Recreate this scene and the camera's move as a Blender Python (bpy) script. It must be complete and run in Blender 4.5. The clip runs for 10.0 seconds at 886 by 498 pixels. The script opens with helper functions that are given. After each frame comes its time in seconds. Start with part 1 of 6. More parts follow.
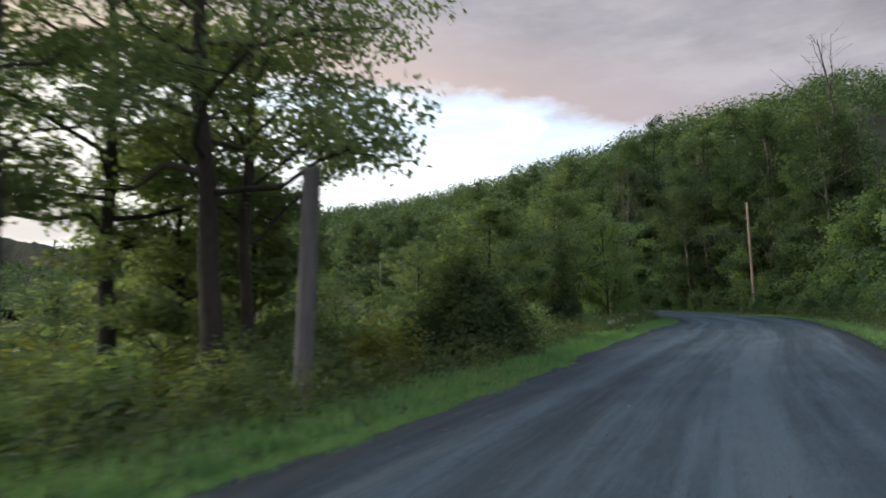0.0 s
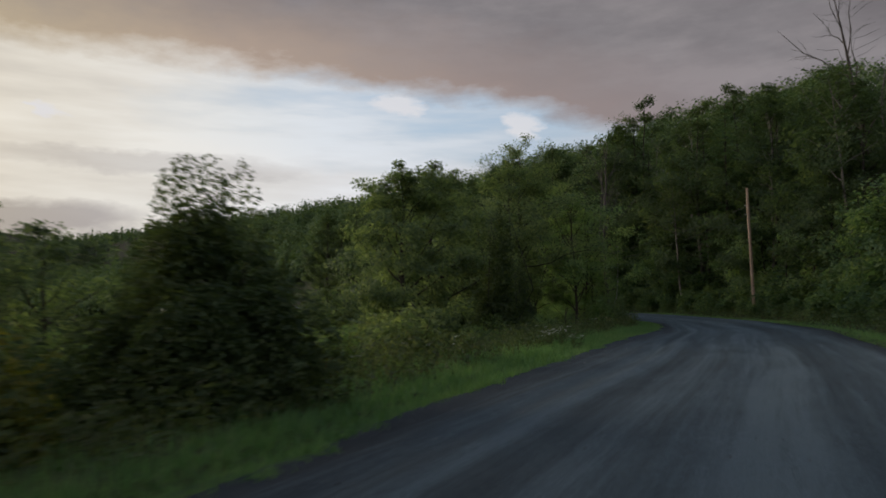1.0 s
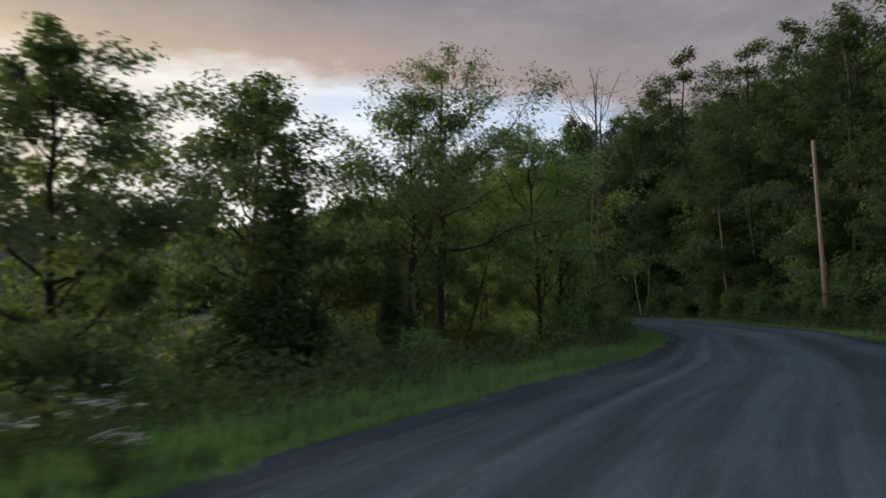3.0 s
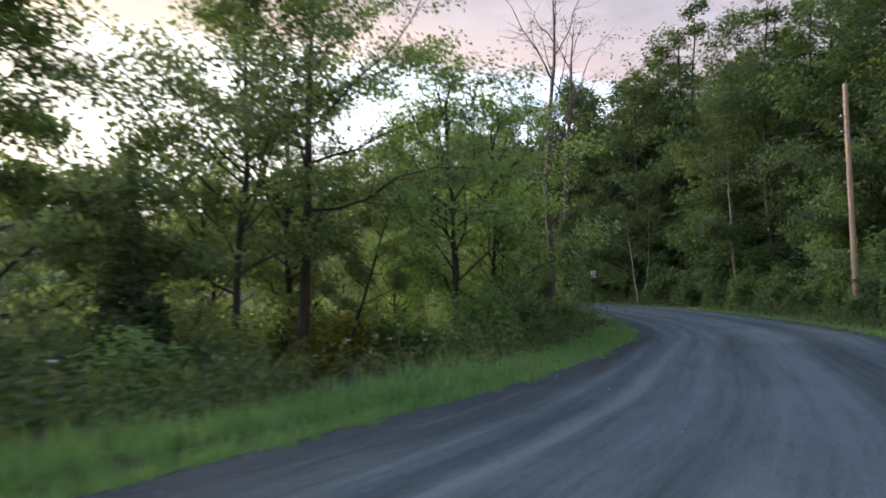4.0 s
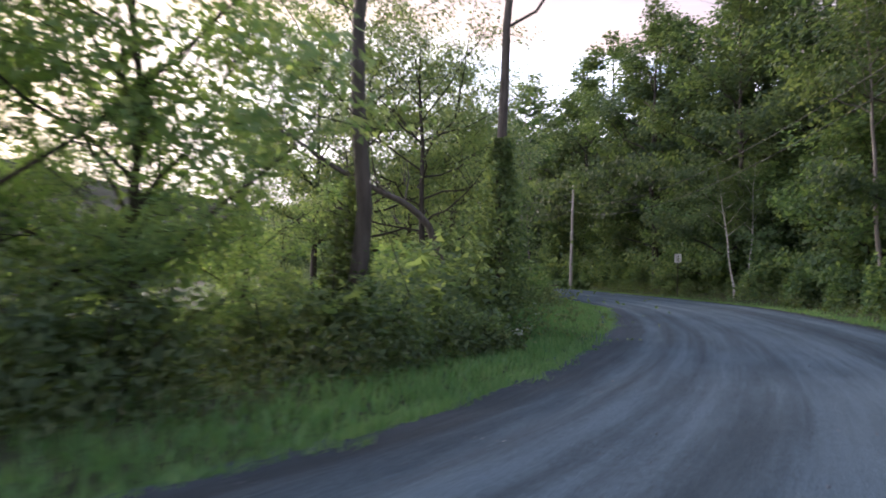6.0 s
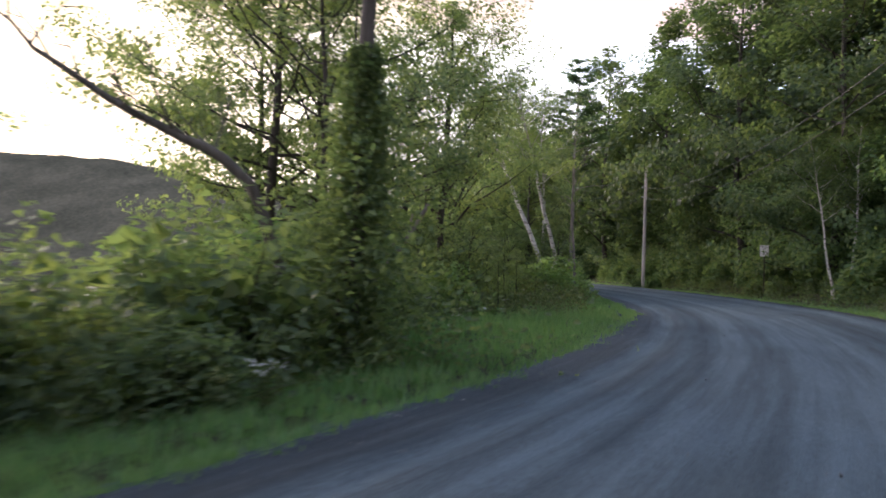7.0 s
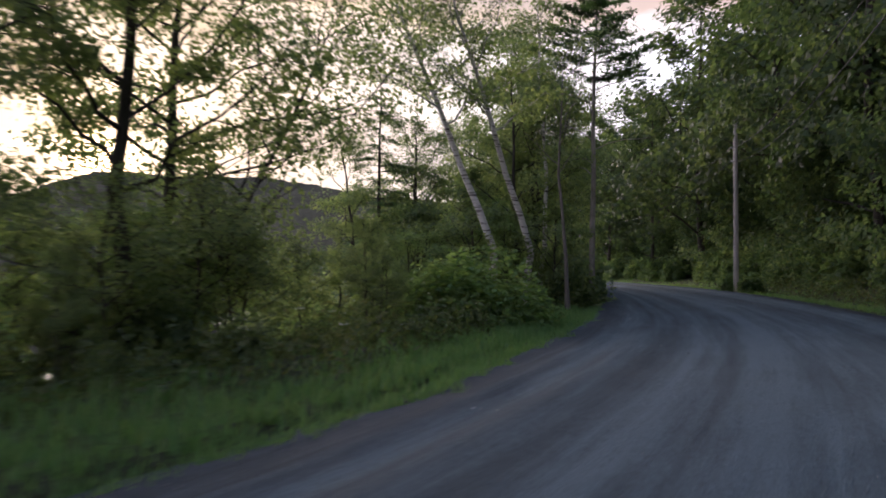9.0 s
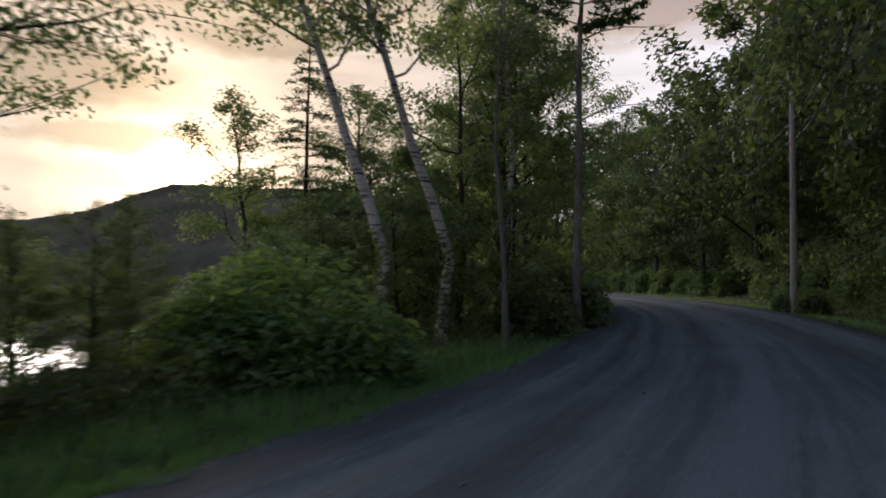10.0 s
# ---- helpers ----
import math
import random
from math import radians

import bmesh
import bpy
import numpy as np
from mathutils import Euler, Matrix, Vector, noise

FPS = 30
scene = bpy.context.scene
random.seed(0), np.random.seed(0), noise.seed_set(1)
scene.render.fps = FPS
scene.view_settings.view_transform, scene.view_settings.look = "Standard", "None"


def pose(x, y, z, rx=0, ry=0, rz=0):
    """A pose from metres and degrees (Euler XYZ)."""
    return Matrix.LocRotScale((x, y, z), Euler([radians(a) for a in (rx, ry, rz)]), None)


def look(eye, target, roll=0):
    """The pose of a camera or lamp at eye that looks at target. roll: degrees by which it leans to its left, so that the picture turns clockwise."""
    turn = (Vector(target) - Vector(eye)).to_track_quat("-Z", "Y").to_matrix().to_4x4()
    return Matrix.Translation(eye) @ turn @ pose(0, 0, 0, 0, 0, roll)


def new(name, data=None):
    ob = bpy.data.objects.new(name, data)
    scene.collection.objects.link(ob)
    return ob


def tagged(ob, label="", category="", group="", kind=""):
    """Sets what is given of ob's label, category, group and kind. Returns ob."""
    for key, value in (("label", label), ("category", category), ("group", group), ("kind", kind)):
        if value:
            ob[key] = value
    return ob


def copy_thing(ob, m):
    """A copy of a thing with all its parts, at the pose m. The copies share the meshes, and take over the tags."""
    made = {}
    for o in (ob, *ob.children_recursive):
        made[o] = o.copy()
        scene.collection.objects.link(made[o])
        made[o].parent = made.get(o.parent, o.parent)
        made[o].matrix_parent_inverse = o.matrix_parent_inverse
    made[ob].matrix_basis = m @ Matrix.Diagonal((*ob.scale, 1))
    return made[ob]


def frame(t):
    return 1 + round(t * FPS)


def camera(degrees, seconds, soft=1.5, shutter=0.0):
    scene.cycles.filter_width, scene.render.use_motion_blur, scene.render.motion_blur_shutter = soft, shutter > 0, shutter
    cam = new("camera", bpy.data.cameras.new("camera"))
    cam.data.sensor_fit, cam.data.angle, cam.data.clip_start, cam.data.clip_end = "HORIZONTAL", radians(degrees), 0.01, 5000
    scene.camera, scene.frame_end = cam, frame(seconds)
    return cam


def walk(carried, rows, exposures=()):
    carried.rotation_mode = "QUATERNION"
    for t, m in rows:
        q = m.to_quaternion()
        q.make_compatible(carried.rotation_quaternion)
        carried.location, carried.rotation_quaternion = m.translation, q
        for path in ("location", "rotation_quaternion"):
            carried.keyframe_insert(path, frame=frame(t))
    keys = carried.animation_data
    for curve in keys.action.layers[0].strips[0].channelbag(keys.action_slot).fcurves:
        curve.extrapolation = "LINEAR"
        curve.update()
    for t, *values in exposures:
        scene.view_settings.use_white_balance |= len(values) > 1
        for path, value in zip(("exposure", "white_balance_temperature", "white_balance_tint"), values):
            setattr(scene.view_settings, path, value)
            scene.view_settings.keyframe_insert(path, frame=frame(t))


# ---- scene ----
cam = camera(63.0, 10.0, soft=1.7, shutter=0.35)
METRES, EYE, TILT, LEAN, TURN = 87.0, 1.35, -1.89, -0.89, 0.0
ROWS = [
    (0.0, 0.0, 0.0, 0.0, 0.19, 6.65, 1.65),
    (0.5, 0.0244, 0.0562, 0.0014, -0.56, 6.7, 1.98),
    (1.0, 0.0469, 0.1176, 0.0038, -0.11, 6.51, 0.9),
    (1.5, 0.0685, 0.169, 0.0052, 2.73, 5.91, 0.49),
    (2.0, 0.0889, 0.2123, 0.0065, 4.95, 5.89, -0.81),
    (2.5, 0.1088, 0.2564, 0.0085, 6.06, 6.04, -1.22),
    (3.0, 0.1296, 0.3025, 0.0102, 4.83, 6.87, 1.12),
    (4.5, 0.1897, 0.4482, 0.0153, 8.4, 4.69, -0.88),
    (5.0, 0.2078, 0.4894, 0.016, 11.23, 4.36, -1.62),
    (5.5, 0.2213, 0.5401, 0.0176, 13.63, 4.62, -1.35),
    (7.0, 0.2555, 0.672, 0.0222, 25.49, 3.93, -2.04),
    (7.5, 0.262, 0.7172, 0.0239, 28.31, 5.12, -1.41),
    (8.0, 0.2639, 0.7631, 0.0259, 30.55, 5.58, -1.02),
    (8.5, 0.2637, 0.8098, 0.0282, 34.38, 5.04, -1.25),
    (9.0, 0.2624, 0.8543, 0.0303, 36.96, 4.01, -0.76),
    (9.5, 0.257, 0.9017, 0.0324, 39.83, 4.16, -1.29),
    (10.0, 0.2486, 0.9489, 0.0353, 42.46, 4.77, -1.27),
]
EXPOSURES = [(0.0, 1.3, 5900, 9.0), (0.5, 0.95, 6000, 9.0), (1.0, 0.2, 6200, 10.0), (1.5, 0.07, 6250, 10.0), (2.0, 0.02, 6250, 10.0), (2.5, 0.02, 6200, 10.0), (3.0, 0.55, 6050, 12.0), (3.3, 1.0, 6000, 13.0), (4.5, 2.06, 5800, 15.5), (5.0, 2.12, 5820, 18.5), (5.5, 2.2, 5750, 23.0), (7.0, 2.15, 5950, 22.0), (7.5, 2.15, 5900, 22.0), (8.0, 2.12, 5850, 22.5), (8.5, 1.75, 5800, 24.0), (9.0, 1.3, 5800, 26.0), (9.5, 1.06, 5780, 24.0), (10.0, 0.58, 5760, 20.5)]
walk(cam, [(t, pose(0, 0, EYE, TILT, LEAN, TURN) @ pose(METRES * x, METRES * y, METRES * z, 90 + pitch, roll, yaw)) for t, x, y, z, yaw, pitch, roll in ROWS], EXPOSURES)

# ---- sky and sun ----
SUN_AZ, SUN_EL = radians(62.6), radians(8.0)
SUN_DIR = Vector((-math.sin(SUN_AZ) * math.cos(SUN_EL), math.cos(SUN_AZ) * math.cos(SUN_EL), math.sin(SUN_EL)))


def wire(tree, a, out, b, inp):
    tree.links.new(a.outputs[out], b.inputs[inp])


def math_node(tree, op, a, b=None, clamp=False):
    n = tree.nodes.new("ShaderNodeMath")
    n.operation, n.use_clamp = op, clamp
    for i, v in enumerate((a, b)):
        if v is None:
            continue
        if isinstance(v, (int, float)):
            n.inputs[i].default_value = v
        else:
            tree.links.new(v, n.inputs[i])
    return n.outputs[0]


def ramp_node(tree, fac, stops):
    n = tree.nodes.new("ShaderNodeValToRGB")
    while len(n.color_ramp.elements) < len(stops):
        n.color_ramp.elements.new(0.5)
    for e, (p, c) in zip(n.color_ramp.elements, stops):
        e.position, e.color = p, (*c, 1) if len(c) == 3 else c
    tree.links.new(fac, n.inputs[0])
    return n.outputs[0]


def mix_node(tree, fac, a, b, mode="MIX"):
    n = tree.nodes.new("ShaderNodeMix")
    n.data_type, n.blend_type = "RGBA", mode
    for i, v in ((0, fac), (6, a), (7, b)):
        if isinstance(v, (int, float)):
            n.inputs[i].default_value = v
        elif isinstance(v, tuple):
            n.inputs[i].default_value = (*v, 1)
        else:
            tree.links.new(v, n.inputs[i])
    return n.outputs[2]


def noise_node(tree, vector, scale, detail=4.0, rough=0.55):
    n = tree.nodes.new("ShaderNodeTexNoise")
    n.inputs["Scale"].default_value, n.inputs["Detail"].default_value, n.inputs["Roughness"].default_value = scale, detail, rough
    if vector is not None:
        tree.links.new(vector, n.inputs["Vector"])
    return n.outputs[0]


def build_world():
    world = bpy.data.worlds.new("dusk_sky")
    scene.world = world
    world.use_nodes = True
    t = world.node_tree
    t.nodes.clear()
    out, bg = t.nodes.new("ShaderNodeOutputWorld"), t.nodes.new("ShaderNodeBackground")
    wire(t, bg, 0, out, 0)
    co = t.nodes.new("ShaderNodeTexCoord").outputs["Generated"]
    sep = t.nodes.new("ShaderNodeSeparateXYZ")
    t.links.new(co, sep.inputs[0])
    x, y, z = sep.outputs
    # azimuth left of +y and elevation, both in degrees
    az = math_node(t, "MULTIPLY", math_node(t, "ARCTAN2", math_node(t, "MULTIPLY", x, -1.0), y), 57.2958)
    el = math_node(t, "MULTIPLY", math_node(t, "ARCSINE", z), 57.2958)
    dot = t.nodes.new("ShaderNodeVectorMath")
    dot.operation = "DOT_PRODUCT"
    t.links.new(co, dot.inputs[0])
    dot.inputs[1].default_value = SUN_DIR
    near = math_node(t, "MAXIMUM", dot.outputs["Value"], 0.0)

    def stretched(k, place):
        n = t.nodes.new("ShaderNodeMapping")
        n.inputs["Scale"].default_value = (1.0, 1.0, k)
        n.inputs["Location"].default_value = place
        t.links.new(co, n.inputs[0])
        return n.outputs[0]

    def centred(n, k):
        return math_node(t, "MULTIPLY", math_node(t, "SUBTRACT", n, 0.5), k)

    flat, layers, round_ = stretched(3.2, (0.31, 0.12, 0.4)), stretched(7.0, (0.1, 0.7, 0.2)), stretched(1.8, (0.5, 0.2, 0.9))
    streaks, broad = noise_node(t, flat, 4.2, 6.0, 0.6), noise_node(t, flat, 1.4, 3.0, 0.5)
    billow, fine = noise_node(t, round_, 9.0, 6.0, 0.6), noise_node(t, flat, 17.0, 5.0, 0.6)
    thin = noise_node(t, layers, 2.6, 5.0, 0.55)
    # ragged coordinates for the single clouds
    az_w = math_node(t, "ADD", az, centred(fine, 5.0))
    el_w = math_node(t, "ADD", el, math_node(t, "ADD", centred(billow, 2.6), centred(fine, 1.4)))

    def cloud(az0, el0, wide, high, soft=0.35):
        """An uneven cloud at a place in the sky: 1 inside, 0 outside."""
        u = math_node(t, "DIVIDE", math_node(t, "SUBTRACT", az_w, az0), wide)
        v = math_node(t, "DIVIDE", math_node(t, "SUBTRACT", el_w, el0), high)
        r = math_node(t, "ADD", math_node(t, "MULTIPLY", u, u), math_node(t, "MULTIPLY", v, v))
        return math_node(t, "DIVIDE", math_node(t, "SUBTRACT", 1.0 + soft, r), 2 * soft, True)

    sky = t.nodes.new("ShaderNodeTexSky")
    sky.sky_type, sky.sun_disc, sky.sun_elevation, sky.sun_rotation = "NISHITA", False, SUN_EL, -SUN_AZ
    blue = mix_node(t, 1.0, sky.outputs[0], (SKY_GAIN, SKY_GAIN, SKY_GAIN), "MULTIPLY")
    blue = mix_node(t, 0.6, blue, (0.34, 0.44, 0.57))
    # pale layered cloud below the deck, warmer towards the sun
    low_col = ramp_node(t, near, [(0.0, (0.40, 0.41, 0.45)), (0.35, (0.52, 0.53, 0.55)), (0.6, (0.62, 0.61, 0.60)), (0.85, (0.66, 0.61, 0.52)), (0.985, (0.68, 0.54, 0.35)), (1.0, (1.1, 0.84, 0.5))])
    band = mix_node(t, 1.0, low_col, ramp_node(t, thin, [(0.34, (0.82, 0.80, 0.79)), (0.5, (1.0, 0.98, 0.96)), (0.66, (1.14, 1.14, 1.14))]), "MULTIPLY")
    # clear blue gap
    gap = math_node(t, "MULTIPLY", cloud(1.0, 14.8, 17.0, 3.4, 0.9), ramp_node(t, thin, [(0.40, (1, 1, 1)), (0.62, (0.25, 0.25, 0.25))]))
    band = mix_node(t, gap, band, blue)
    # single clouds
    tan = ramp_node(t, near, [(0.0, (0.22, 0.21, 0.23)), (0.8, (0.35, 0.31, 0.29)), (0.93, (0.34, 0.28, 0.20)), (1.0, (0.44, 0.33, 0.18))])
    for az0, el0, wide, high, k in ((29.5, 6.4, 6.5, 1.3, 0.85), (34.8, 15.6, 1.9, 0.8, 0.7), (22.0, 10.6, 10.0, 0.8, 0.4), (67.0, 10.4, 8.0, 1.0, 0.7), (72.0, 14.4, 9.0, 2.5, 1.0), (57.0, 18.2, 6.0, 1.4, 0.9), (46.0, 10.5, 6.0, 0.8, 0.3)):
        band = mix_node(t, math_node(t, "MULTIPLY", cloud(az0, el0, wide, high, 0.6), k), band, tan)
    for az0, el0, wide, high in ((3.4, 15.7, 1.9, 0.7), (-6.6, 14.0, 1.3, 0.9), (29.0, 13.5, 0.8, 0.5)):
        band = mix_node(t, math_node(t, "MULTIPLY", cloud(az0, el0, wide, high, 0.6), 0.8), band, (0.66, 0.63, 0.62))
    # dark deck overhead with a billowing lower edge, which hangs low over the hill and behind
    mapped = math_node(t, "DIVIDE", math_node(t, "ADD", az, 180.0), 360.0)
    # from 85 degrees on, out of view, the edge is raised to light the forest
    lower = ramp_node(t, mapped, [((a + 180.0) / 360.0, (e / 40, e / 40, e / 40)) for a, e in ((-180, 12), (-90, 9), (-40, 9), (-15, 13.6), (-6, 15.6), (8, 17.5), (22, 18.4), (40, 17.8), (52, 19.5), (64, 18.5), (85, 18), (115, 21), (145, 18), (165, 14))])
    lower = math_node(t, "MULTIPLY", lower, 40.0)
    over = math_node(t, "SUBTRACT", el, lower)
    over = math_node(t, "ADD", over, math_node(t, "ADD", centred(streaks, 4.5), math_node(t, "ADD", centred(billow, 3.4), centred(fine, 1.6))))
    deck_mask = ramp_node(t, math_node(t, "DIVIDE", math_node(t, "ADD", over, 2.0), 8.0, True), [(0.16, (0, 0, 0)), (0.42, (1, 1, 1))])
    body = ramp_node(t, broad, [(0.3, (0.150, 0.139, 0.143)), (0.5, (0.196, 0.177, 0.178)), (0.7, (0.262, 0.241, 0.242))])
    body = mix_node(t, 1.0, body, ramp_node(t, streaks, [(0.34, (0.80, 0.79, 0.80)), (0.5, (1, 1, 1)), (0.66, (1.28, 1.26, 1.24))]), "MULTIPLY")
    under = ramp_node(t, near, [(0.0, (0.20, 0.175, 0.185)), (0.45, (0.29, 0.225, 0.200)), (0.7, (0.38, 0.29, 0.225)), (0.85, (0.43, 0.34, 0.23)), (1.0, (0.6, 0.45, 0.24))])
    deck = mix_node(t, ramp_node(t, math_node(t, "DIVIDE", over, 9.0, True), [(0.12, (0, 0, 0)), (0.75, (1, 1, 1))]), under, body)
    # the unseen eastern half of the deck is brightened as fill for the foliage
    east_fill = ramp_node(t, math_node(t, "MULTIPLY", math_node(t, "ADD", y, 1.0), 0.5), [(0.08, (2.3, 2.15, 2.05)), (0.52, (1, 1, 1))])
    deck = mix_node(t, 1.0, deck, east_fill, "MULTIPLY")
    # paler and bluer towards the zenith
    deck = mix_node(t, ramp_node(t, z, [(0.45, (0, 0, 0)), (0.8, (1, 1, 1))]), deck, ZENITH)
    final = mix_node(t, deck_mask, band, deck)
    # glow round the low sun
    glow = math_node(t, "ADD", math_node(t, "MULTIPLY", math_node(t, "POWER", near, 2200.0), 7.0), math_node(t, "MULTIPLY", math_node(t, "POWER", near, 110.0), 0.40))
    warm = mix_node(t, 1.0, (1.0, 0.64, 0.28), glow, "MULTIPLY")
    final = mix_node(t, 1.0, final, warm, "ADD")
    t.links.new(final, bg.inputs[0])
    bg.inputs[1].default_value = 1.0


ZENITH = (0.16, 0.20, 0.26)
SKY_GAIN = 0.19
build_world()
sun = new("sun", bpy.data.lights.new("sun", "SUN"))
sun.data.energy, sun.data.angle, sun.data.color = 2.0, radians(36), (1.0, 0.86, 0.68)
sun.matrix_world = look((0, 0, 60), Vector((0, 0, 60)) - SUN_DIR)


# ---- materials ----
def material(name):
    m = bpy.data.materials.new(name)
    m.use_nodes = True
    t = m.node_tree
    p = t.nodes["Principled BSDF"]
    return m, t, p


def bump(tree, p, height, strength, distance):
    b = tree.nodes.new("ShaderNodeBump")
    b.inputs["Strength"].default_value, b.inputs["Distance"].default_value = strength, distance
    tree.links.new(height, b.inputs["Height"])
    tree.links.new(b.outputs[0], p.inputs["Normal"])


def object_coords(tree):
    return tree.nodes.new("ShaderNodeTexCoord").outputs["Object"]


def world_coords(tree):
    return tree.nodes.new("ShaderNodeNewGeometry").outputs["Position"]


def leaf_material(name, dark, mid, light, through_col, amount=0.45, rough=0.55):
    m, t, p = material(name)
    island = t.nodes.new("ShaderNodeNewGeometry").outputs["Random Per Island"]
    own = t.nodes.new("ShaderNodeObjectInfo").outputs["Random"]
    shade = math_node(t, "ADD", math_node(t, "MULTIPLY", island, 0.7), math_node(t, "MULTIPLY", own, 0.3))
    patch = noise_node(t, world_coords(t), 0.55, 2.0)
    broad = noise_node(t, world_coords(t), 0.11, 2.0)
    patch = math_node(t, "ADD", math_node(t, "MULTIPLY", patch, 0.5), math_node(t, "MULTIPLY", broad, 0.9))
    shade = math_node(t, "ADD", shade, math_node(t, "SUBTRACT", patch, 0.7), True)
    col = ramp_node(t, shade, [(0.0, dark), (0.5, mid), (1.0, light)])
    t.links.new(col, p.inputs["Base Color"])
    p.inputs["Roughness"].default_value = rough
    p.inputs["Specular IOR Level"].default_value = 0.2
    tr = t.nodes.new("ShaderNodeBsdfTranslucent")
    t.links.new(mix_node(t, 1.0, col, through_col, "MULTIPLY"), tr.inputs[0])
    mx = t.nodes.new("ShaderNodeMixShader")
    mx.inputs[0].default_value = amount
    wire(t, p, 0, mx, 1)
    wire(t, tr, 0, mx, 2)
    wire(t, mx, 0, t.nodes["Material Output"], 0)
    return m


LEAF = leaf_material("broad_leaf", (0.076, 0.118, 0.074), (0.134, 0.192, 0.108), (0.230, 0.282, 0.144), (2.05, 1.95, 0.9), 0.52)
# one forest leaf in two tones: shade in the crowns, light at the edge
LEAF_FOREST_SHADED = leaf_material("shaded_forest_leaf", (0.036, 0.064, 0.039), (0.066, 0.106, 0.057), (0.118, 0.156, 0.081), (2.0, 1.9, 0.9), 0.5)
LEAF_FOREST_LIT = leaf_material("lit_forest_leaf", (0.066, 0.116, 0.069), (0.118, 0.192, 0.101), (0.205, 0.272, 0.136), (2.0, 1.9, 0.9), 0.5)
LEAF_LIGHT = leaf_material("young_leaf", (0.092, 0.162, 0.080), (0.156, 0.260, 0.110), (0.250, 0.335, 0.156), (2.1, 1.9, 0.9))
LEAF_YELLOW = leaf_material("yellowing_leaf", (0.089, 0.116, 0.036), (0.149, 0.183, 0.047), (0.239, 0.233, 0.052), (2.1, 1.8, 0.6))
LEAF_DARK = leaf_material("dark_leaf", (0.048, 0.076, 0.044), (0.084, 0.126, 0.062), (0.150, 0.192, 0.086), (1.9, 1.8, 0.8), 0.38)
NEEDLE = leaf_material("needle", (0.052, 0.096, 0.058), (0.090, 0.152, 0.082), (0.135, 0.205, 0.100), (1.7, 1.8, 0.8), 0.35)
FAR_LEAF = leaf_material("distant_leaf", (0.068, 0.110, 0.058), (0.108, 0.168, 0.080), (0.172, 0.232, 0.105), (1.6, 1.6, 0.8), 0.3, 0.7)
GRASS = leaf_material("grass_blade", (0.090, 0.190, 0.086), (0.142, 0.272, 0.122), (0.230, 0.330, 0.168), (2.0, 2.0, 0.7), 0.35)
# greyed leaf for the far ridge, with distance haze put into its colour
RIDGE_HAZE_LEAF = leaf_material("ridge_haze_leaf", (0.106, 0.101, 0.086), (0.118, 0.113, 0.094), (0.130, 0.127, 0.103), (1.2, 1.2, 1.0), 0.5, 0.8)
LEAF_RED = leaf_material("reddening_leaf", (0.10, 0.05, 0.02), (0.19, 0.075, 0.025), (0.28, 0.12, 0.03), (2.0, 1.4, 0.6))
WEED = leaf_material("weed_leaf", (0.055, 0.086, 0.044), (0.094, 0.134, 0.062), (0.162, 0.173, 0.098), (2.0, 1.9, 0.7), 0.35)


def bark_material(name, dark, light, scale=9.0, stretch=0.25, rough=0.9):
    m, t, p = material(name)
    mp = t.nodes.new("ShaderNodeMapping")
    mp.inputs["Scale"].default_value = (1, 1, stretch)
    t.links.new(object_coords(t), mp.inputs[0])
    a = noise_node(t, mp.outputs[0], scale, 6.0, 0.65)
    b = noise_node(t, object_coords(t), 1.1, 3.0)
    f = math_node(t, "ADD", math_node(t, "MULTIPLY", a, 0.75), math_node(t, "MULTIPLY", b, 0.35))
    t.links.new(ramp_node(t, f, [(0.35, dark), (0.75, light)]), p.inputs["Base Color"])
    p.inputs["Roughness"].default_value = rough
    bump(t, p, a, 0.8, 0.03)
    return m


BARK = bark_material("grey_bark", (0.021, 0.018, 0.015), (0.074, 0.064, 0.053))
PINE_BARK = bark_material("pine_bark", (0.14, 0.12, 0.10), (0.42, 0.39, 0.35))
DEAD_WOOD = bark_material("weathered_wood", (0.10, 0.088, 0.078), (0.27, 0.245, 0.22), 14.0, 0.1)
SNAG = bark_material("dead_bark", (0.042, 0.036, 0.031), (0.14, 0.125, 0.108), 12.0, 0.15)
POST_WOOD = bark_material("old_post_wood", (0.075, 0.073, 0.074), (0.19, 0.185, 0.185), 16.0, 0.07)
GREY_POLE = bark_material("grey_pole_wood", (0.30, 0.27, 0.25), (0.56, 0.52, 0.49), 18.0, 0.06)
POLE_WOOD = bark_material("pole_wood", (0.28, 0.19, 0.135), (0.54, 0.41, 0.31), 22.0, 0.05)


def birch_material():
    m, t, p = material("birch_bark")
    mp = t.nodes.new("ShaderNodeMapping")
    mp.inputs["Scale"].default_value = (1.2, 1.2, 7.0)
    t.links.new(object_coords(t), mp.inputs[0])
    a = noise_node(t, mp.outputs[0], 2.6, 5.0, 0.6)
    t.links.new(ramp_node(t, a, [(0.0, (0.62, 0.60, 0.56)), (0.52, (0.55, 0.53, 0.49)), (0.58, (0.24, 0.22, 0.20)), (0.64, (0.07, 0.06, 0.055)), (1.0, (0.05, 0.04, 0.035))]), p.inputs["Base Color"])
    p.inputs["Roughness"].default_value = 0.7
    bump(t, p, a, 0.3, 0.01)
    return m


BIRCH_BARK = birch_material()


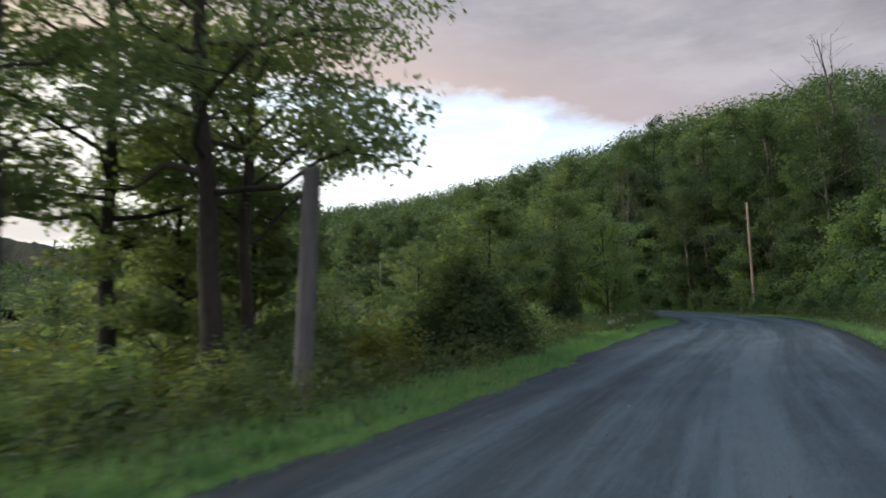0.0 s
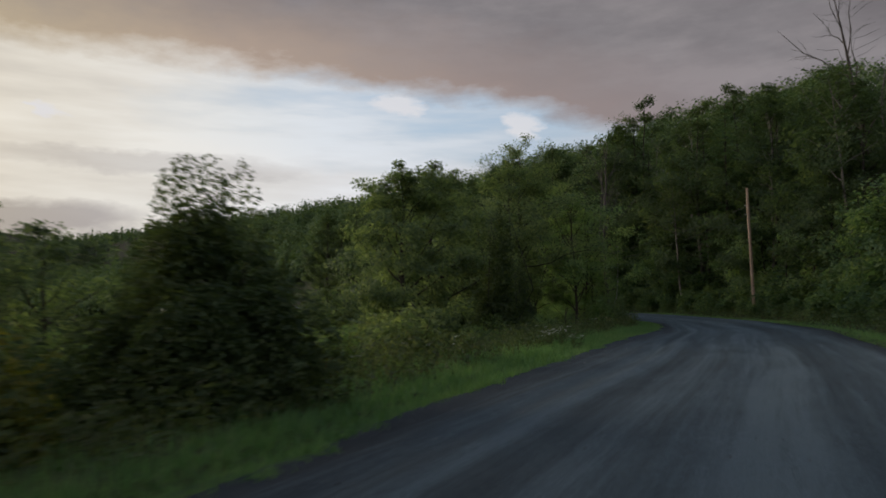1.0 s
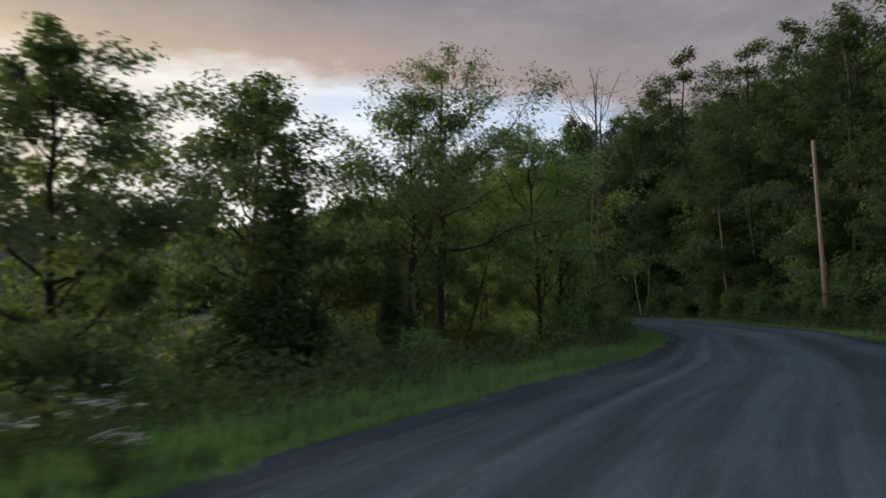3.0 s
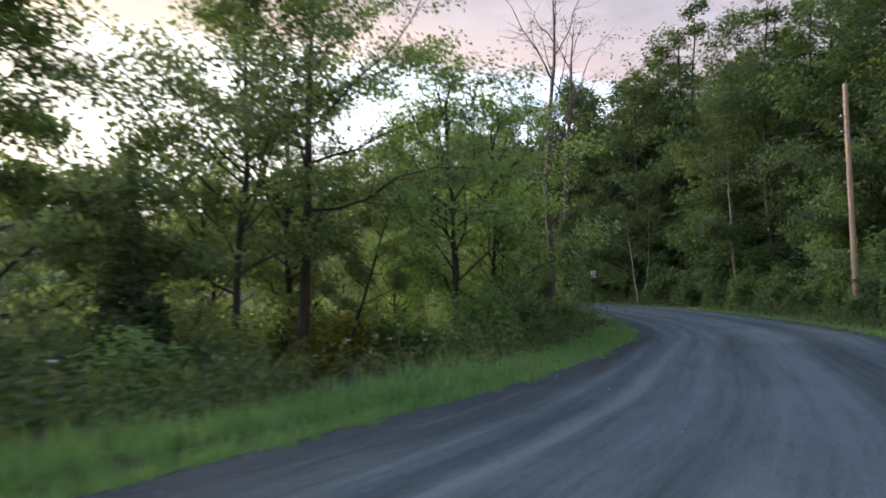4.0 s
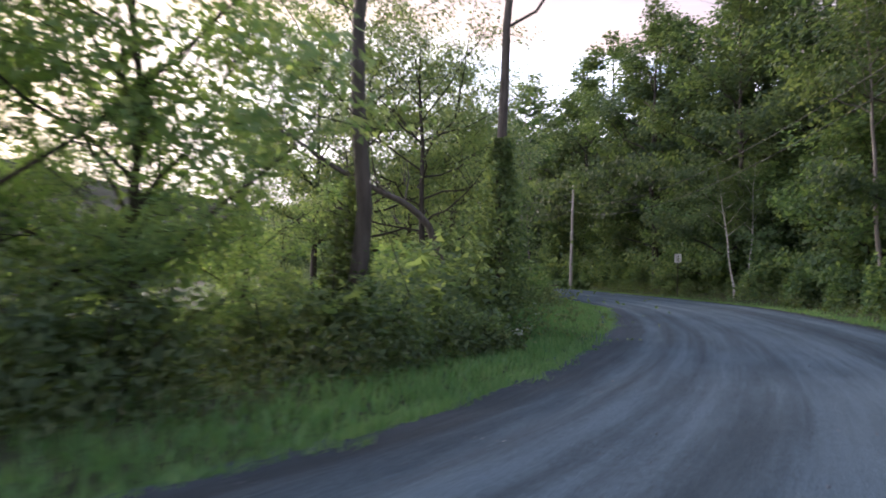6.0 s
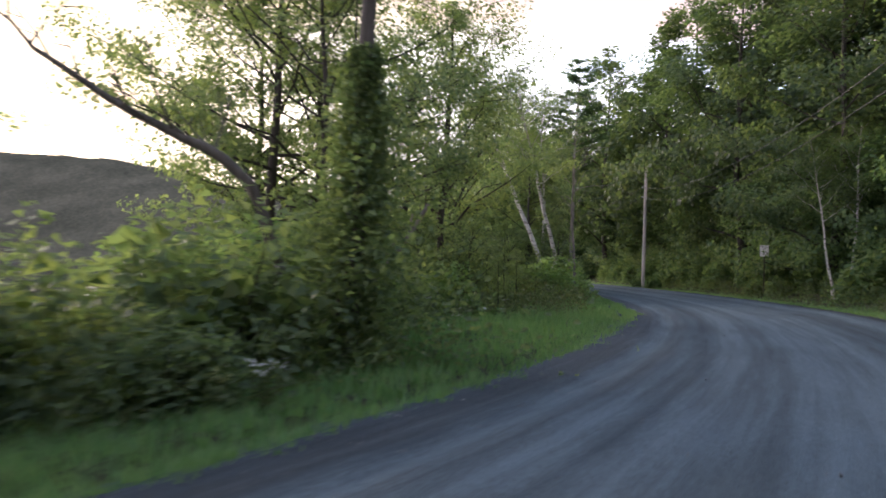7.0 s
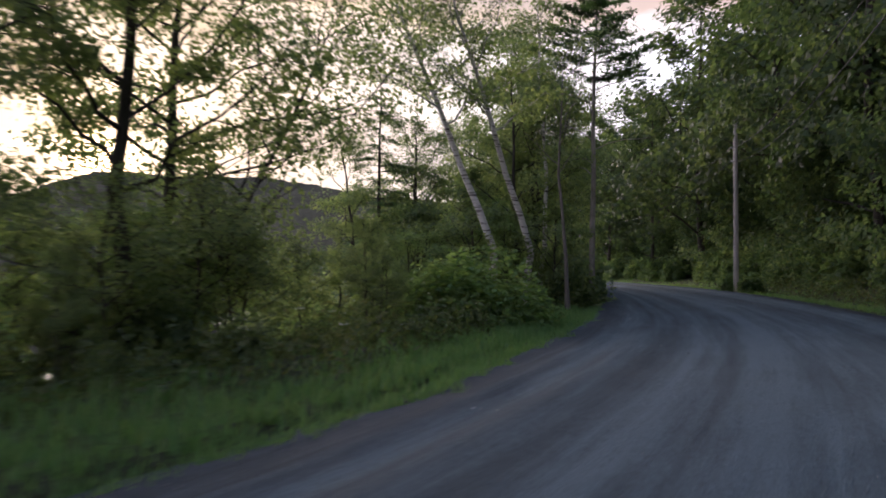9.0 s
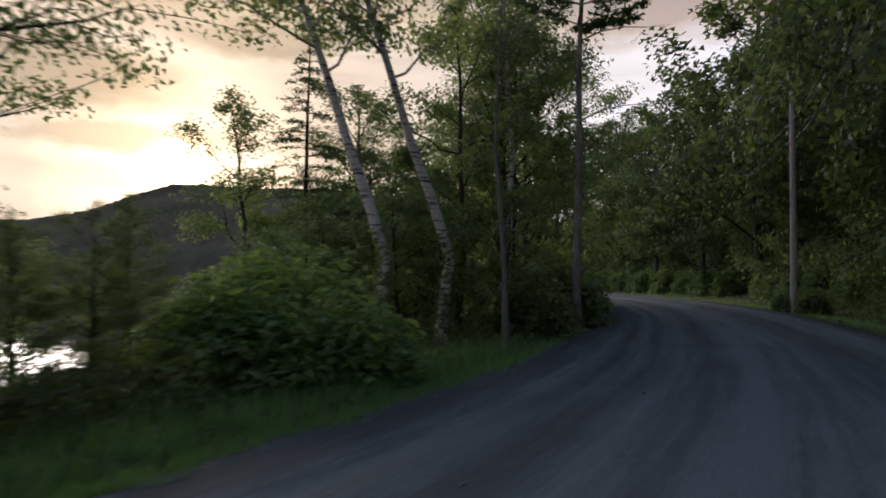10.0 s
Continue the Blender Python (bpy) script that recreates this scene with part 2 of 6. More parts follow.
def ground_material():
    m, t, p = material("forest_floor")
    pos = world_coords(t)
    a, b, c = noise_node(t, pos, 0.09, 3.0), noise_node(t, pos, 1.3, 5.0, 0.65), noise_node(t, pos, 14.0, 4.0, 0.7)
    f = math_node(t, "ADD", math_node(t, "MULTIPLY", a, 0.45), math_node(t, "ADD", math_node(t, "MULTIPLY", b, 0.4), math_node(t, "MULTIPLY", c, 0.25)))
    t.links.new(ramp_node(t, f, [(0.38, (0.022, 0.03, 0.012)), (0.52, (0.045, 0.055, 0.02)), (0.66, (0.075, 0.085, 0.03))]), p.inputs["Base Color"])
    near_col = p.inputs["Base Color"].links[0].from_socket
    away = t.nodes.new("ShaderNodeVectorMath")
    away.operation = "LENGTH"
    t.links.new(pos, away.inputs[0])
    canopy = ramp_node(t, noise_node(t, pos, 0.035, 8.0, 0.72), [(0.34, (0.038, 0.042, 0.028)), (0.5, (0.060, 0.063, 0.043)), (0.66, (0.084, 0.085, 0.058))])
    far = ramp_node(t, math_node(t, "MULTIPLY", away.outputs["Value"], 0.001), [(0.33, (0, 0, 0)), (0.47, (1, 1, 1))])
    t.links.new(mix_node(t, far, near_col, canopy), p.inputs["Base Color"])
    p.inputs["Roughness"].default_value = 0.95
    lumps_far = math_node(t, "MULTIPLY", noise_node(t, pos, 0.11, 4.0, 0.65), 14.0)
    bump(t, p, math_node(t, "ADD", math_node(t, "ADD", b, c), lumps_far), 0.9, 0.12)
    return m


def gravel_material():
    m, t, p = material("gravel")
    uv = t.nodes.new("ShaderNodeTexCoord").outputs["UV"]
    pos = world_coords(t)
    # wheel tracks run along the road: stretch the pattern lengthwise
    mp = t.nodes.new("ShaderNodeMapping")
    mp.inputs["Scale"].default_value = (1.0, 0.018, 1.0)
    t.links.new(uv, mp.inputs[0])
    tracks = noise_node(t, mp.outputs[0], 1.35, 4.0, 0.62)
    mp2 = t.nodes.new("ShaderNodeMapping")
    mp2.inputs["Scale"].default_value = (1.0, 0.05, 1.0)
    t.links.new(uv, mp2.inputs[0])
    fine_tracks = noise_node(t, mp2.outputs[0], 6.0, 4.0, 0.6)
    patches = noise_node(t, pos, 0.45, 4.0, 0.6)
    grit = noise_node(t, pos, 60.0, 3.0, 0.75)
    coarse = noise_node(t, pos, 17.0, 4.0, 0.7)
    vor = t.nodes.new("ShaderNodeTexVoronoi")
    vor.inputs["Scale"].default_value = 42.0
    t.links.new(pos, vor.inputs["Vector"])
    # packed wheel lanes and the loose windrows between them, weaving a little along the road
    cut = t.nodes.new("ShaderNodeSeparateXYZ")
    t.links.new(uv, cut.inputs[0])
    along = t.nodes.new("ShaderNodeMapping")
    along.inputs["Scale"].default_value = (0.05, 0.045, 1.0)
    t.links.new(uv, along.inputs[0])
    weave = math_node(t, "MULTIPLY", math_node(t, "SUBTRACT", noise_node(t, along.outputs[0], 1.0, 2.0), 0.5), 1.3)
    across = math_node(t, "DIVIDE", math_node(t, "ADD", math_node(t, "ADD", cut.outputs[0], weave), 3.0), 8.0)
    lanes = ramp_node(t, across, [((o + 3.0) / 8.0, (v, v, v)) for o, v in ((-2.7, 0.3), (-2.1, 0.75), (-1.5, 0.35), (-0.95, 0.2), (-0.3, 0.85), (0.5, 0.8), (1.0, 0.3), (1.6, 0.7), (2.1, 0.2), (2.4, 0.75), (2.75, 0.15), (3.1, 0.6), (3.5, 0.15), (4.2, 0.3))])
    f = math_node(t, "ADD", math_node(t, "MULTIPLY", tracks, 0.56), math_node(t, "MULTIPLY", fine_tracks, 0.32))
    f = math_node(t, "ADD", f, math_node(t, "MULTIPLY", lanes, 0.24))
    f = math_node(t, "ADD", f, math_node(t, "MULTIPLY", patches, 0.18))
    f = math_node(t, "ADD", f, math_node(t, "MULTIPLY", coarse, 0.32))
    col = ramp_node(t, f, [(0.56, (0.0241, 0.0378, 0.0473)), (0.69, (0.0413, 0.0628, 0.0757)), (0.8, (0.0671, 0.0989, 0.1170)), (0.92, (0.1161, 0.1617, 0.1875))])
    speck = ramp_node(t, grit, [(0.3, (0.5, 0.5, 0.5)), (0.7, (1.5, 1.5, 1.5))])
    # loose dark gravel thrown to the margins
    rim = t.nodes.new("ShaderNodeUVMap")
    rim.uv_map = "MarginUV"
    far = t.nodes.new("ShaderNodeSeparateXYZ")
    t.links.new(rim.outputs[0], far.inputs[0])
    margin = math_node(t, "ADD", far.outputs[0], math_node(t, "MULTIPLY", math_node(t, "SUBTRACT", fine_tracks, 0.5), 0.7))
    col = mix_node(t, 1.0, col, ramp_node(t, margin, [(0.35, (0.50, 0.50, 0.53)), (0.95, (1, 1, 1))]), "MULTIPLY")
    t.links.new(mix_node(t, 1.0, col, speck, "MULTIPLY"), p.inputs["Base Color"])
    p.inputs["Roughness"].default_value = 0.85
    h = math_node(t, "ADD", math_node(t, "MULTIPLY", vor.outputs["Distance"], 0.6), math_node(t, "ADD", grit, math_node(t, "MULTIPLY", coarse, 1.5)))
    bump(t, p, h, 0.7, 0.02)
    return m


def stone_material():
    m, t, p = material("loose_stone")
    island = t.nodes.new("ShaderNodeNewGeometry").outputs["Random Per Island"]
    t.links.new(ramp_node(t, island, [(0.0, (0.06, 0.067, 0.075)), (0.8, (0.15, 0.16, 0.17)), (0.97, (0.24, 0.24, 0.24)), (1.0, (0.5, 0.49, 0.46))]), p.inputs["Base Color"])
    p.inputs["Roughness"].default_value = 0.8
    return m


def water_material():
    m, t, p = material("lake_water")
    p.inputs["Base Color"].default_value = (0.012, 0.016, 0.014, 1)
    p.inputs["Roughness"].default_value = 0.03
    p.inputs["IOR"].default_value = 1.33
    pos = world_coords(t)
    away = t.nodes.new("ShaderNodeVectorMath")
    away.operation = "LENGTH"
    t.links.new(pos, away.inputs[0])
    # calm near the shore, ruffled by the breeze far out
    calm = ramp_node(t, math_node(t, "MULTIPLY", away.outputs["Value"], 0.001), [(0.30, (0.12, 0.12, 0.12)), (0.62, (1, 1, 1))])
    h = math_node(t, "MULTIPLY", noise_node(t, pos, 2.2, 3.0), calm)
    bump(t, p, h, 0.5, 0.05)
    return m


def plain_material(name, col, rough=0.6, metal=0.0, vary=0.15, scale=8.0):
    m, t, p = material(name)
    n = noise_node(t, object_coords(t), scale, 4.0, 0.6)
    lo, hi = tuple(c * (1 - vary) for c in col), tuple(c * (1 + vary) for c in col)
    t.links.new(ramp_node(t, n, [(0.35, lo), (0.65, hi)]), p.inputs["Base Color"])
    p.inputs["Roughness"].default_value, p.inputs["Metallic"].default_value = rough, metal
    return m


def hazed_canopy_material():
    """Closed tree tops seen from far off, lightened and warmed to carry haze in the colour."""
    m, t, p = material("hazed_distant_canopy")
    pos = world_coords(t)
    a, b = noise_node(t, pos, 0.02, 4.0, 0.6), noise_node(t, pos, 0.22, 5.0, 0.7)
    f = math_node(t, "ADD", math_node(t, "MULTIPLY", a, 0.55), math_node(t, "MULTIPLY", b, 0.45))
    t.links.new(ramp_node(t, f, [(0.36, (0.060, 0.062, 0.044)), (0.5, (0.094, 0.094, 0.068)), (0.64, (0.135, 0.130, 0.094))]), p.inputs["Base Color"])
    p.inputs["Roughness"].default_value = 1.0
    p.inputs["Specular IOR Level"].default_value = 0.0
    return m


HAZED_CANOPY = hazed_canopy_material()
GROUND, GRAVEL, STONE, WATER = ground_material(), gravel_material(), stone_material(), water_material()
SIGN_WHITE = plain_material("sign_white", (0.72, 0.72, 0.70), 0.45, 0.0, 0.06)
SIGN_BLACK = plain_material("sign_black", (0.02, 0.02, 0.022), 0.5)
STEEL = plain_material("galvanised_steel", (0.38, 0.39, 0.40), 0.45, 0.8)
POST_STEEL = plain_material("dark_brown_steel", (0.07, 0.055, 0.045), 0.7, 0.4)
CABLE = plain_material("cable_black", (0.03, 0.03, 0.032), 0.6)
PETAL = plain_material("white_petal", (0.75, 0.74, 0.68), 0.7, 0.0, 0.1)
PETAL_YELLOW = plain_material("yellow_petal", (0.36, 0.36, 0.12), 0.7, 0.0, 0.15)

# ---- the lie of the land ----
LAKE_Z = -3.0
LINE = [(-56, -128), (-28, -64), (-10, -23), (0, 0), (4.1, 10.2), (7.7, 18.5), (11.3, 26.3), (14.9, 35.3), (18.1, 42.9), (20.35, 51.1), (22.2, 58.5), (22.95, 66.4), (22.8, 74.4), (21.6, 82.6),
        (20.2, 88), (18.3, 93.5), (15.7, 99.5), (12.3, 106.5), (8.0, 114), (2.0, 122.3), (-6, 130.8), (-16.5, 139.2), (-27, 149), (-37, 164), (-47, 190), (-60, 240), (-120, 340), (-400, 600)]
LINE_Z = [0.0, 0.0, 0.0, 0.02, 0.06, 0.1, 0.21, 0.30, 0.32, 0.34, 0.38, 0.44, 0.56, 0.70, 0.74, 0.79, 0.85, 0.92, 1.0, 1.1, 1.22, 1.35, 1.5, 1.7, 1.9, 2.2, 2.8, 3.5]
RIGHT_EDGE = 2.85
EDGE_AT = [(-60, 3.9), (0, 3.95), (10, 3.65), (16, 3.8), (20, 4.3), (27, 4.6), (46, 4.55), (50, 4.15), (55, 3.8), (65, 3.9), (75, 4.05), (81, 3.9), (85, 3.8), (90, 4.15), (100, 4.1), (260, 4.1)]


def left_edge(st):
    """How far left of the driving line the gravel ends, by station."""
    return np.interp(np.asarray(st) - S0, [a for a, _ in EDGE_AT], [e for _, e in EDGE_AT])


def smooth_line():
    """The driving line, at steps of about a metre, with its heights."""
    p = np.array(LINE, float)
    z = np.array(LINE_Z)
    out = []
    for i in range(len(p) - 1):
        a, b, c, d = (np.append(p[j], z[j]) for j in (max(i - 1, 0), i, i + 1, min(i + 2, len(p) - 1)))
        n = max(2, int(np.linalg.norm(c[:2] - b[:2])))
        la, lb, lc = (max(np.linalg.norm(v), 1e-6) for v in ((b - a)[:2], (c - b)[:2], (d - c)[:2]))
        m1 = (c - a) / (la + lb) * lb if i else (c - b)
        m2 = (d - b) / (lb + lc) * lb if i < len(p) - 2 else (c - b)
        for k in range(n):
            u = k / n
            out.append((2 * u**3 - 3 * u**2 + 1) * b + (u**3 - 2 * u**2 + u) * m1 + (3 * u**2 - 2 * u**3) * c + (u**3 - u**2) * m2)
    return np.array(out)


AXIS = smooth_line()
AXIS_T = np.gradient(AXIS[:, :2], axis=0)
AXIS_T /= np.linalg.norm(AXIS_T, axis=1)[:, None]
AXIS_S = np.r_[0, np.cumsum(np.linalg.norm(np.diff(AXIS[:, :2], axis=0), axis=1))]

S0 = AXIS_S[int(np.argmin(AXIS[:, 0] ** 2 + AXIS[:, 1] ** 2))]


def road_coords(x, y):
    """Signed offset from the driving line (left is positive), its height there, and the station."""
    x, y = np.atleast_1d(x).astype(float), np.atleast_1d(y).astype(float)
    off, zr, st = np.empty(x.shape), np.empty(x.shape), np.empty(x.shape)
    for k in range(0, len(x), 4000):
        s = slice(k, k + 4000)
        dx, dy = x[s, None] - AXIS[None, :, 0], y[s, None] - AXIS[None, :, 1]
        i = np.argmin(dx * dx + dy * dy, axis=1)
        r = np.arange(len(i))
        ex, ey = dx[r, i], dy[r, i]
        side = AXIS_T[i, 0] * ey - AXIS_T[i, 1] * ex
        along = AXIS_T[i, 0] * ex + AXIS_T[i, 1] * ey
        mid = np.abs(along) < 3.0
        off[s] = np.where(mid, side, np.sign(side) * np.hypot(ex, ey))
        zr[s], st[s] = AXIS[i, 2], AXIS_S[i] + np.clip(along, -1, 1)
    return off, zr, st


def ramp01(v):
    v = np.clip(v, 0, 1)
    return v * v * (3 - 2 * v)


# azimuth left of +y, where the hill's foot and crest lie, and its height
HILL_AZ = [-180, -60, -32, -20, -10, 0, 6, 12, 23, 30, 33, 36, 42, 50, 57, 61, 64, 67, 71, 76, 100, 140, 180]
HILL_FOOT = [60, 40, 40, 50, 60, 72, 80, 90, 110, 165, 225, 310, 450, 640, 740, 760, 760, 760, 760, 760, 740, 500, 60]
HILL_CREST = [300, 260, 230, 260, 290, 330, 370, 420, 560, 760, 820, 900, 980, 1020, 1060, 1080, 1100, 1150, 1250, 1300, 1300, 900, 300]
HILL_HIGH = [50, 60, 61, 58, 51, 46, 44, 46, 46, 50, 62, 78, 100, 122, 130, 132, 116, 95, 86, 92, 90, 60, 45]


def lumps(x, y, s, k=0.0):
    """Cheap rolling unevenness."""
    return (np.sin(x / s + 1.3 * np.sin(y / (1.7 * s) + k)) + np.sin(y / (0.8 * s) + 1.1 * np.sin(x / (1.3 * s) + 2 * k))) * 0.5


def land(x, y):
    x, y = np.atleast_1d(x).astype(float), np.atleast_1d(y).astype(float)
    d, zr, st = road_coords(x, y)
    edge = left_edge(st)
    dx, dy = x - 12, y - 45
    r, az = np.hypot(dx, dy), np.degrees(np.arctan2(-dx, dy))
    foot, crest, high = (np.interp(az, HILL_AZ, v) for v in (HILL_FOOT, HILL_CREST, HILL_HIGH))
    rise = ramp01((r - foot) / (crest - foot)) * high * (1 + 0.05 * lumps(x, y, 60)) - np.clip(r - crest, 0, 900) * 0.02
    # lake side
    left = zr - 0.07 - 0.03 * np.clip(d - edge, 0, 3) - 0.185 * np.clip(d - edge - 2.9 + 0.8 * lumps(x, y, 6), 0, 60)
    left = left + np.where(d > 6.0, 0.12 * lumps(x, y, 2.3, 1.0), 0.02 * lumps(x, y, 0.9))
    left = np.maximum(left, LAKE_Z - 2.5)
    left = np.maximum(left, LAKE_Z - 0.6 + rise * 1.02 - 2.0 * ramp01((foot - r) / 30 + 0.5))
    # hill side
    dr = -d
    right = zr + 0.13 - 0.12 * np.exp(-((dr - 4.3) / 0.7) ** 2) + 0.20 * np.clip(dr - 5.5, 0, 15) + 0.10 * np.clip(dr - 20.5, 0, 400)
    right = np.maximum(np.minimum(right, zr + 0.9 * high), zr + rise * np.clip((dr - 8) / 30, 0, 1))
    right = right + np.where(dr > 5.0, 0.15 * lumps(x, y, 2.6, 0.5), 0)
    base = np.where(d > 0, left, right)
    surface = zr + np.where(d > 0, -0.015 * d, 0.045 * dr) - 0.24
    under = ramp01(1 - np.maximum(d - edge - 0.1, dr - RIGHT_EDGE - 0.1) / 0.75)
    return base * (1 - under) + surface * under


def land_z(x, y):
    return float(land(x, y)[0])


def side_point(s, off):
    """A point of the plan at station s of the driving line (0 where the drive begins), off metres to its left."""
    i = int(np.argmin(np.abs(AXIS_S - S0 - s)))
    return AXIS[i, 0] - AXIS_T[i, 1] * off, AXIS[i, 1] + AXIS_T[i, 0] * off




# ---- mesh helpers ----
def raw_mesh(name, verts, faces, mat, smooth=False):
    """A mesh from arrays; faces all have the same number of corners."""
    verts, faces = np.asarray(verts, np.float32), np.asarray(faces, np.int32)
    me = bpy.data.meshes.new(name)
    n, k = faces.shape
    me.vertices.add(len(verts))
    me.vertices.foreach_set("co", verts.ravel())
    me.loops.add(n * k)
    me.loops.foreach_set("vertex_index", faces.ravel())
    me.polygons.add(n)
    me.polygons.foreach_set("loop_start", np.arange(0, n * k, k, dtype=np.int32))
    me.polygons.foreach_set("use_smooth", np.full(n, smooth))
    me.update(calc_edges=True)
    me.materials.append(mat)
    return me


def tube(points, radii, sides=6):
    """A tapered tube along points: verts and quads."""
    p, r = np.asarray(points, float), np.asarray(radii, float)
    t = np.gradient(p, axis=0)
    t /= np.linalg.norm(t, axis=1)[:, None] + 1e-9
    ref = np.where(np.abs(t[:, 2:3]) > 0.9, (1.0, 0, 0), (0, 0, 1.0))
    u = np.cross(t, ref)
    u /= np.linalg.norm(u, axis=1)[:, None] + 1e-9
    w = np.cross(t, u)
    a = np.linspace(0, 2 * np.pi, sides, endpoint=False)
    ring = p[:, None] + r[:, None, None] * (np.cos(a)[None, :, None] * u[:, None] + np.sin(a)[None, :, None] * w[:, None])
    v = ring.reshape(-1, 3)
    n = len(p)
    f = []
    for i in range(n - 1):
        for j in range(sides):
            k = (j + 1) % sides
            f.append((i * sides + j, i * sides + k, (i + 1) * sides + k, (i + 1) * sides + j))
    return v, np.array(f)


def joined(pieces):
    vs, fs, k = [], [], 0
    for v, f in pieces:
        vs.append(v)
        fs.append(np.asarray(f) + k)
        k += len(v)
    return np.concatenate(vs), np.concatenate(fs)


def leaf_cards(centres, size, rng, flat=0.4, slim=0.55, droop=0.0, corners=4, out=None):
    """Pointed, slightly folded leaves, one four-cornered face each."""
    n = len(centres)
    nrm = rng.normal(size=(n, 3))
    nrm[:, 2] = np.abs(nrm[:, 2]) + flat * 2
    if out is not None:
        nrm = nrm * 0.55 + out * 1.1
    nrm /= np.linalg.norm(nrm, axis=1)[:, None]
    u = rng.normal(size=(n, 3))
    u[:, 2] -= droop
    u -= (u * nrm).sum(1)[:, None] * nrm
    u /= np.linalg.norm(u, axis=1)[:, None] + 1e-9
    w = np.cross(nrm, u)
    a = (size * rng.uniform(0.6, 1.25, n) / 2)[:, None]
    c = np.asarray(centres)
    lift = nrm * a * 0.22
    if corners == 3:
        v = np.stack([c - u * a - w * a * slim, c + u * a * 0.9, c - u * a * 0.4 + w * a * slim * 1.6], 1).reshape(-1, 3)
        return v, np.arange(n * 3).reshape(n, 3)
    v = np.stack([c - u * a, c + w * a * slim + lift, c + u * a, c - w * a * slim + lift], 1).reshape(-1, 3)
    return v, np.arange(n * 4).reshape(n, 4)


def part(name, me, parent, label=""):
    ob = new(name, me)
    ob.parent = parent
    if label:
        ob["label"] = label
    return ob


def bm_part(name, bm, mat, parent, label=""):
    me = bpy.data.meshes.new(name)
    bm.to_mesh(me)
    bm.free()
    me.materials.append(mat)
    return part(name, me, parent, label)


class Stock:
    """Kinds of plants: the first of a kind is built, the others are copies that share its meshes."""

    def __init__(self):
        self.first = {}

    def put(self, key, build, x, y, scale=1.0, turn=0.0, lean=(0, 0), dz=0.0, tall=1.0, label="", category="", group=""):
        m = Matrix.Translation((x, y, land_z(x, y) + dz)) @ pose(0, 0, 0, lean[0], lean[1], 0) @ Matrix.Rotation(radians(turn), 4, "Z") @ Matrix.Diagonal((scale, scale, scale * tall, 1))
        if key not in self.first:
            ob = build()
            self.first[key] = (ob, scale, tall)
            ob.matrix_basis = m
        else:
            ob, s0, t0 = self.first[key]
            ob = copy_thing(ob, m @ Matrix.Diagonal((1 / s0, 1 / s0, 1 / (s0 * t0), 1)))
        return tagged(ob, label, category, group)


STOCK = Stock()


# ---- plants ----
def grow(rng, high, base, spread, radius, limbs, wobble=0.15, up=(15, 55), twigs=5, top=1.0, sweep=(0, 0)):
    """Trunk, limbs, twigs and the points where leaves gather; sweep bends the upper stem to one side."""
    n = 10
    h = np.linspace(-0.4, high * 0.96, n)
    wx, wy = np.cumsum(rng.normal(0, wobble, n)) * 0.5, np.cumsum(rng.normal(0, wobble, n)) * 0.5
    turned = np.clip(h - 0.2 * high, 0, None)
    wx, wy = wx - wx[1] + sweep[0] * turned, wy - wy[1] + sweep[1] * turned
    stem = np.c_[wx, wy, h]
    rad = radius * (1 - np.linspace(0, 1, n)) ** 0.75 + 0.015
    rad[0] *= 1.5
    rad[1] *= 1.12
    trunk = tube(stem, rad, 9)
    arms, fine, spots = [], [], []
    for i in range(limbs):
        f = base + (0.97 - base) * ((i + rng.uniform(0.1, 0.9)) / limbs)
        q = (f - base) / (1 - base)
        a = i * 2.4 + rng.uniform(-0.6, 0.6)
        reach = spread * (0.45 + 1.0 * math.sin(math.pi * min(1.0, 0.25 + 0.72 * q)) ** 1.2 - 0.55 * q * top) * rng.uniform(0.7, 1.15)
        reach = max(reach, spread * 0.18)
        e = radians(up[0] + (up[1] - up[0]) * q + rng.uniform(-12, 12))
        root = np.array([np.interp(f * high, h, wx), np.interp(f * high, h, wy), f * high])
        k = np.linspace(0, 1, 6)
        bend = rng.uniform(-0.5, 0.5)
        out = np.c_[np.cos(a + bend * k) * math.cos(e) * reach * k, np.sin(a + bend * k) * math.cos(e) * reach * k, math.sin(e) * reach * k + 0.12 * reach * k**2]
        line = root + out + np.r_[np.zeros((1, 3)), rng.normal(0, 0.022 * reach, (5, 3))]
        r0 = np.interp(f * high, h, rad) * 0.37
        arms.append(tube(line, r0 * (1 - k) ** 0.8 + 0.008, 5))
        heft = 0.15 + reach / spread
        spots.append((line[5], 0.9 * heft))
        for j in range(twigs):
            w = rng.uniform(0.3, 1.0)
            o = np.array([np.interp(w, k, line[:, c]) for c in range(3)])
            b = a + rng.choice((-1, 1)) * rng.uniform(0.4, 1.3)
            ln = reach * rng.uniform(0.22, 0.45)
            tip = o + np.array([math.cos(b), math.sin(b), rng.uniform(-0.05, 0.7)]) * ln
            mid = (o + tip) / 2 + rng.normal(0, 0.05 * ln, 3)
            fine.append(tube([o, mid, tip], [r0 * 0.35 * (1 - w * 0.6) + 0.004, r0 * 0.2 + 0.004, 0.003], 3))
            spots += [(tip, heft), (mid, 0.7 * heft)]
    spots.append((stem[-1], 0.5))
    return trunk, arms, fine, spots, stem


def in_ball(rng, n):
    """Points spread evenly within a ball of radius one."""
    v = rng.normal(size=(n, 3))
    return v / np.linalg.norm(v, axis=1)[:, None] * rng.random((n, 1)) ** 0.45


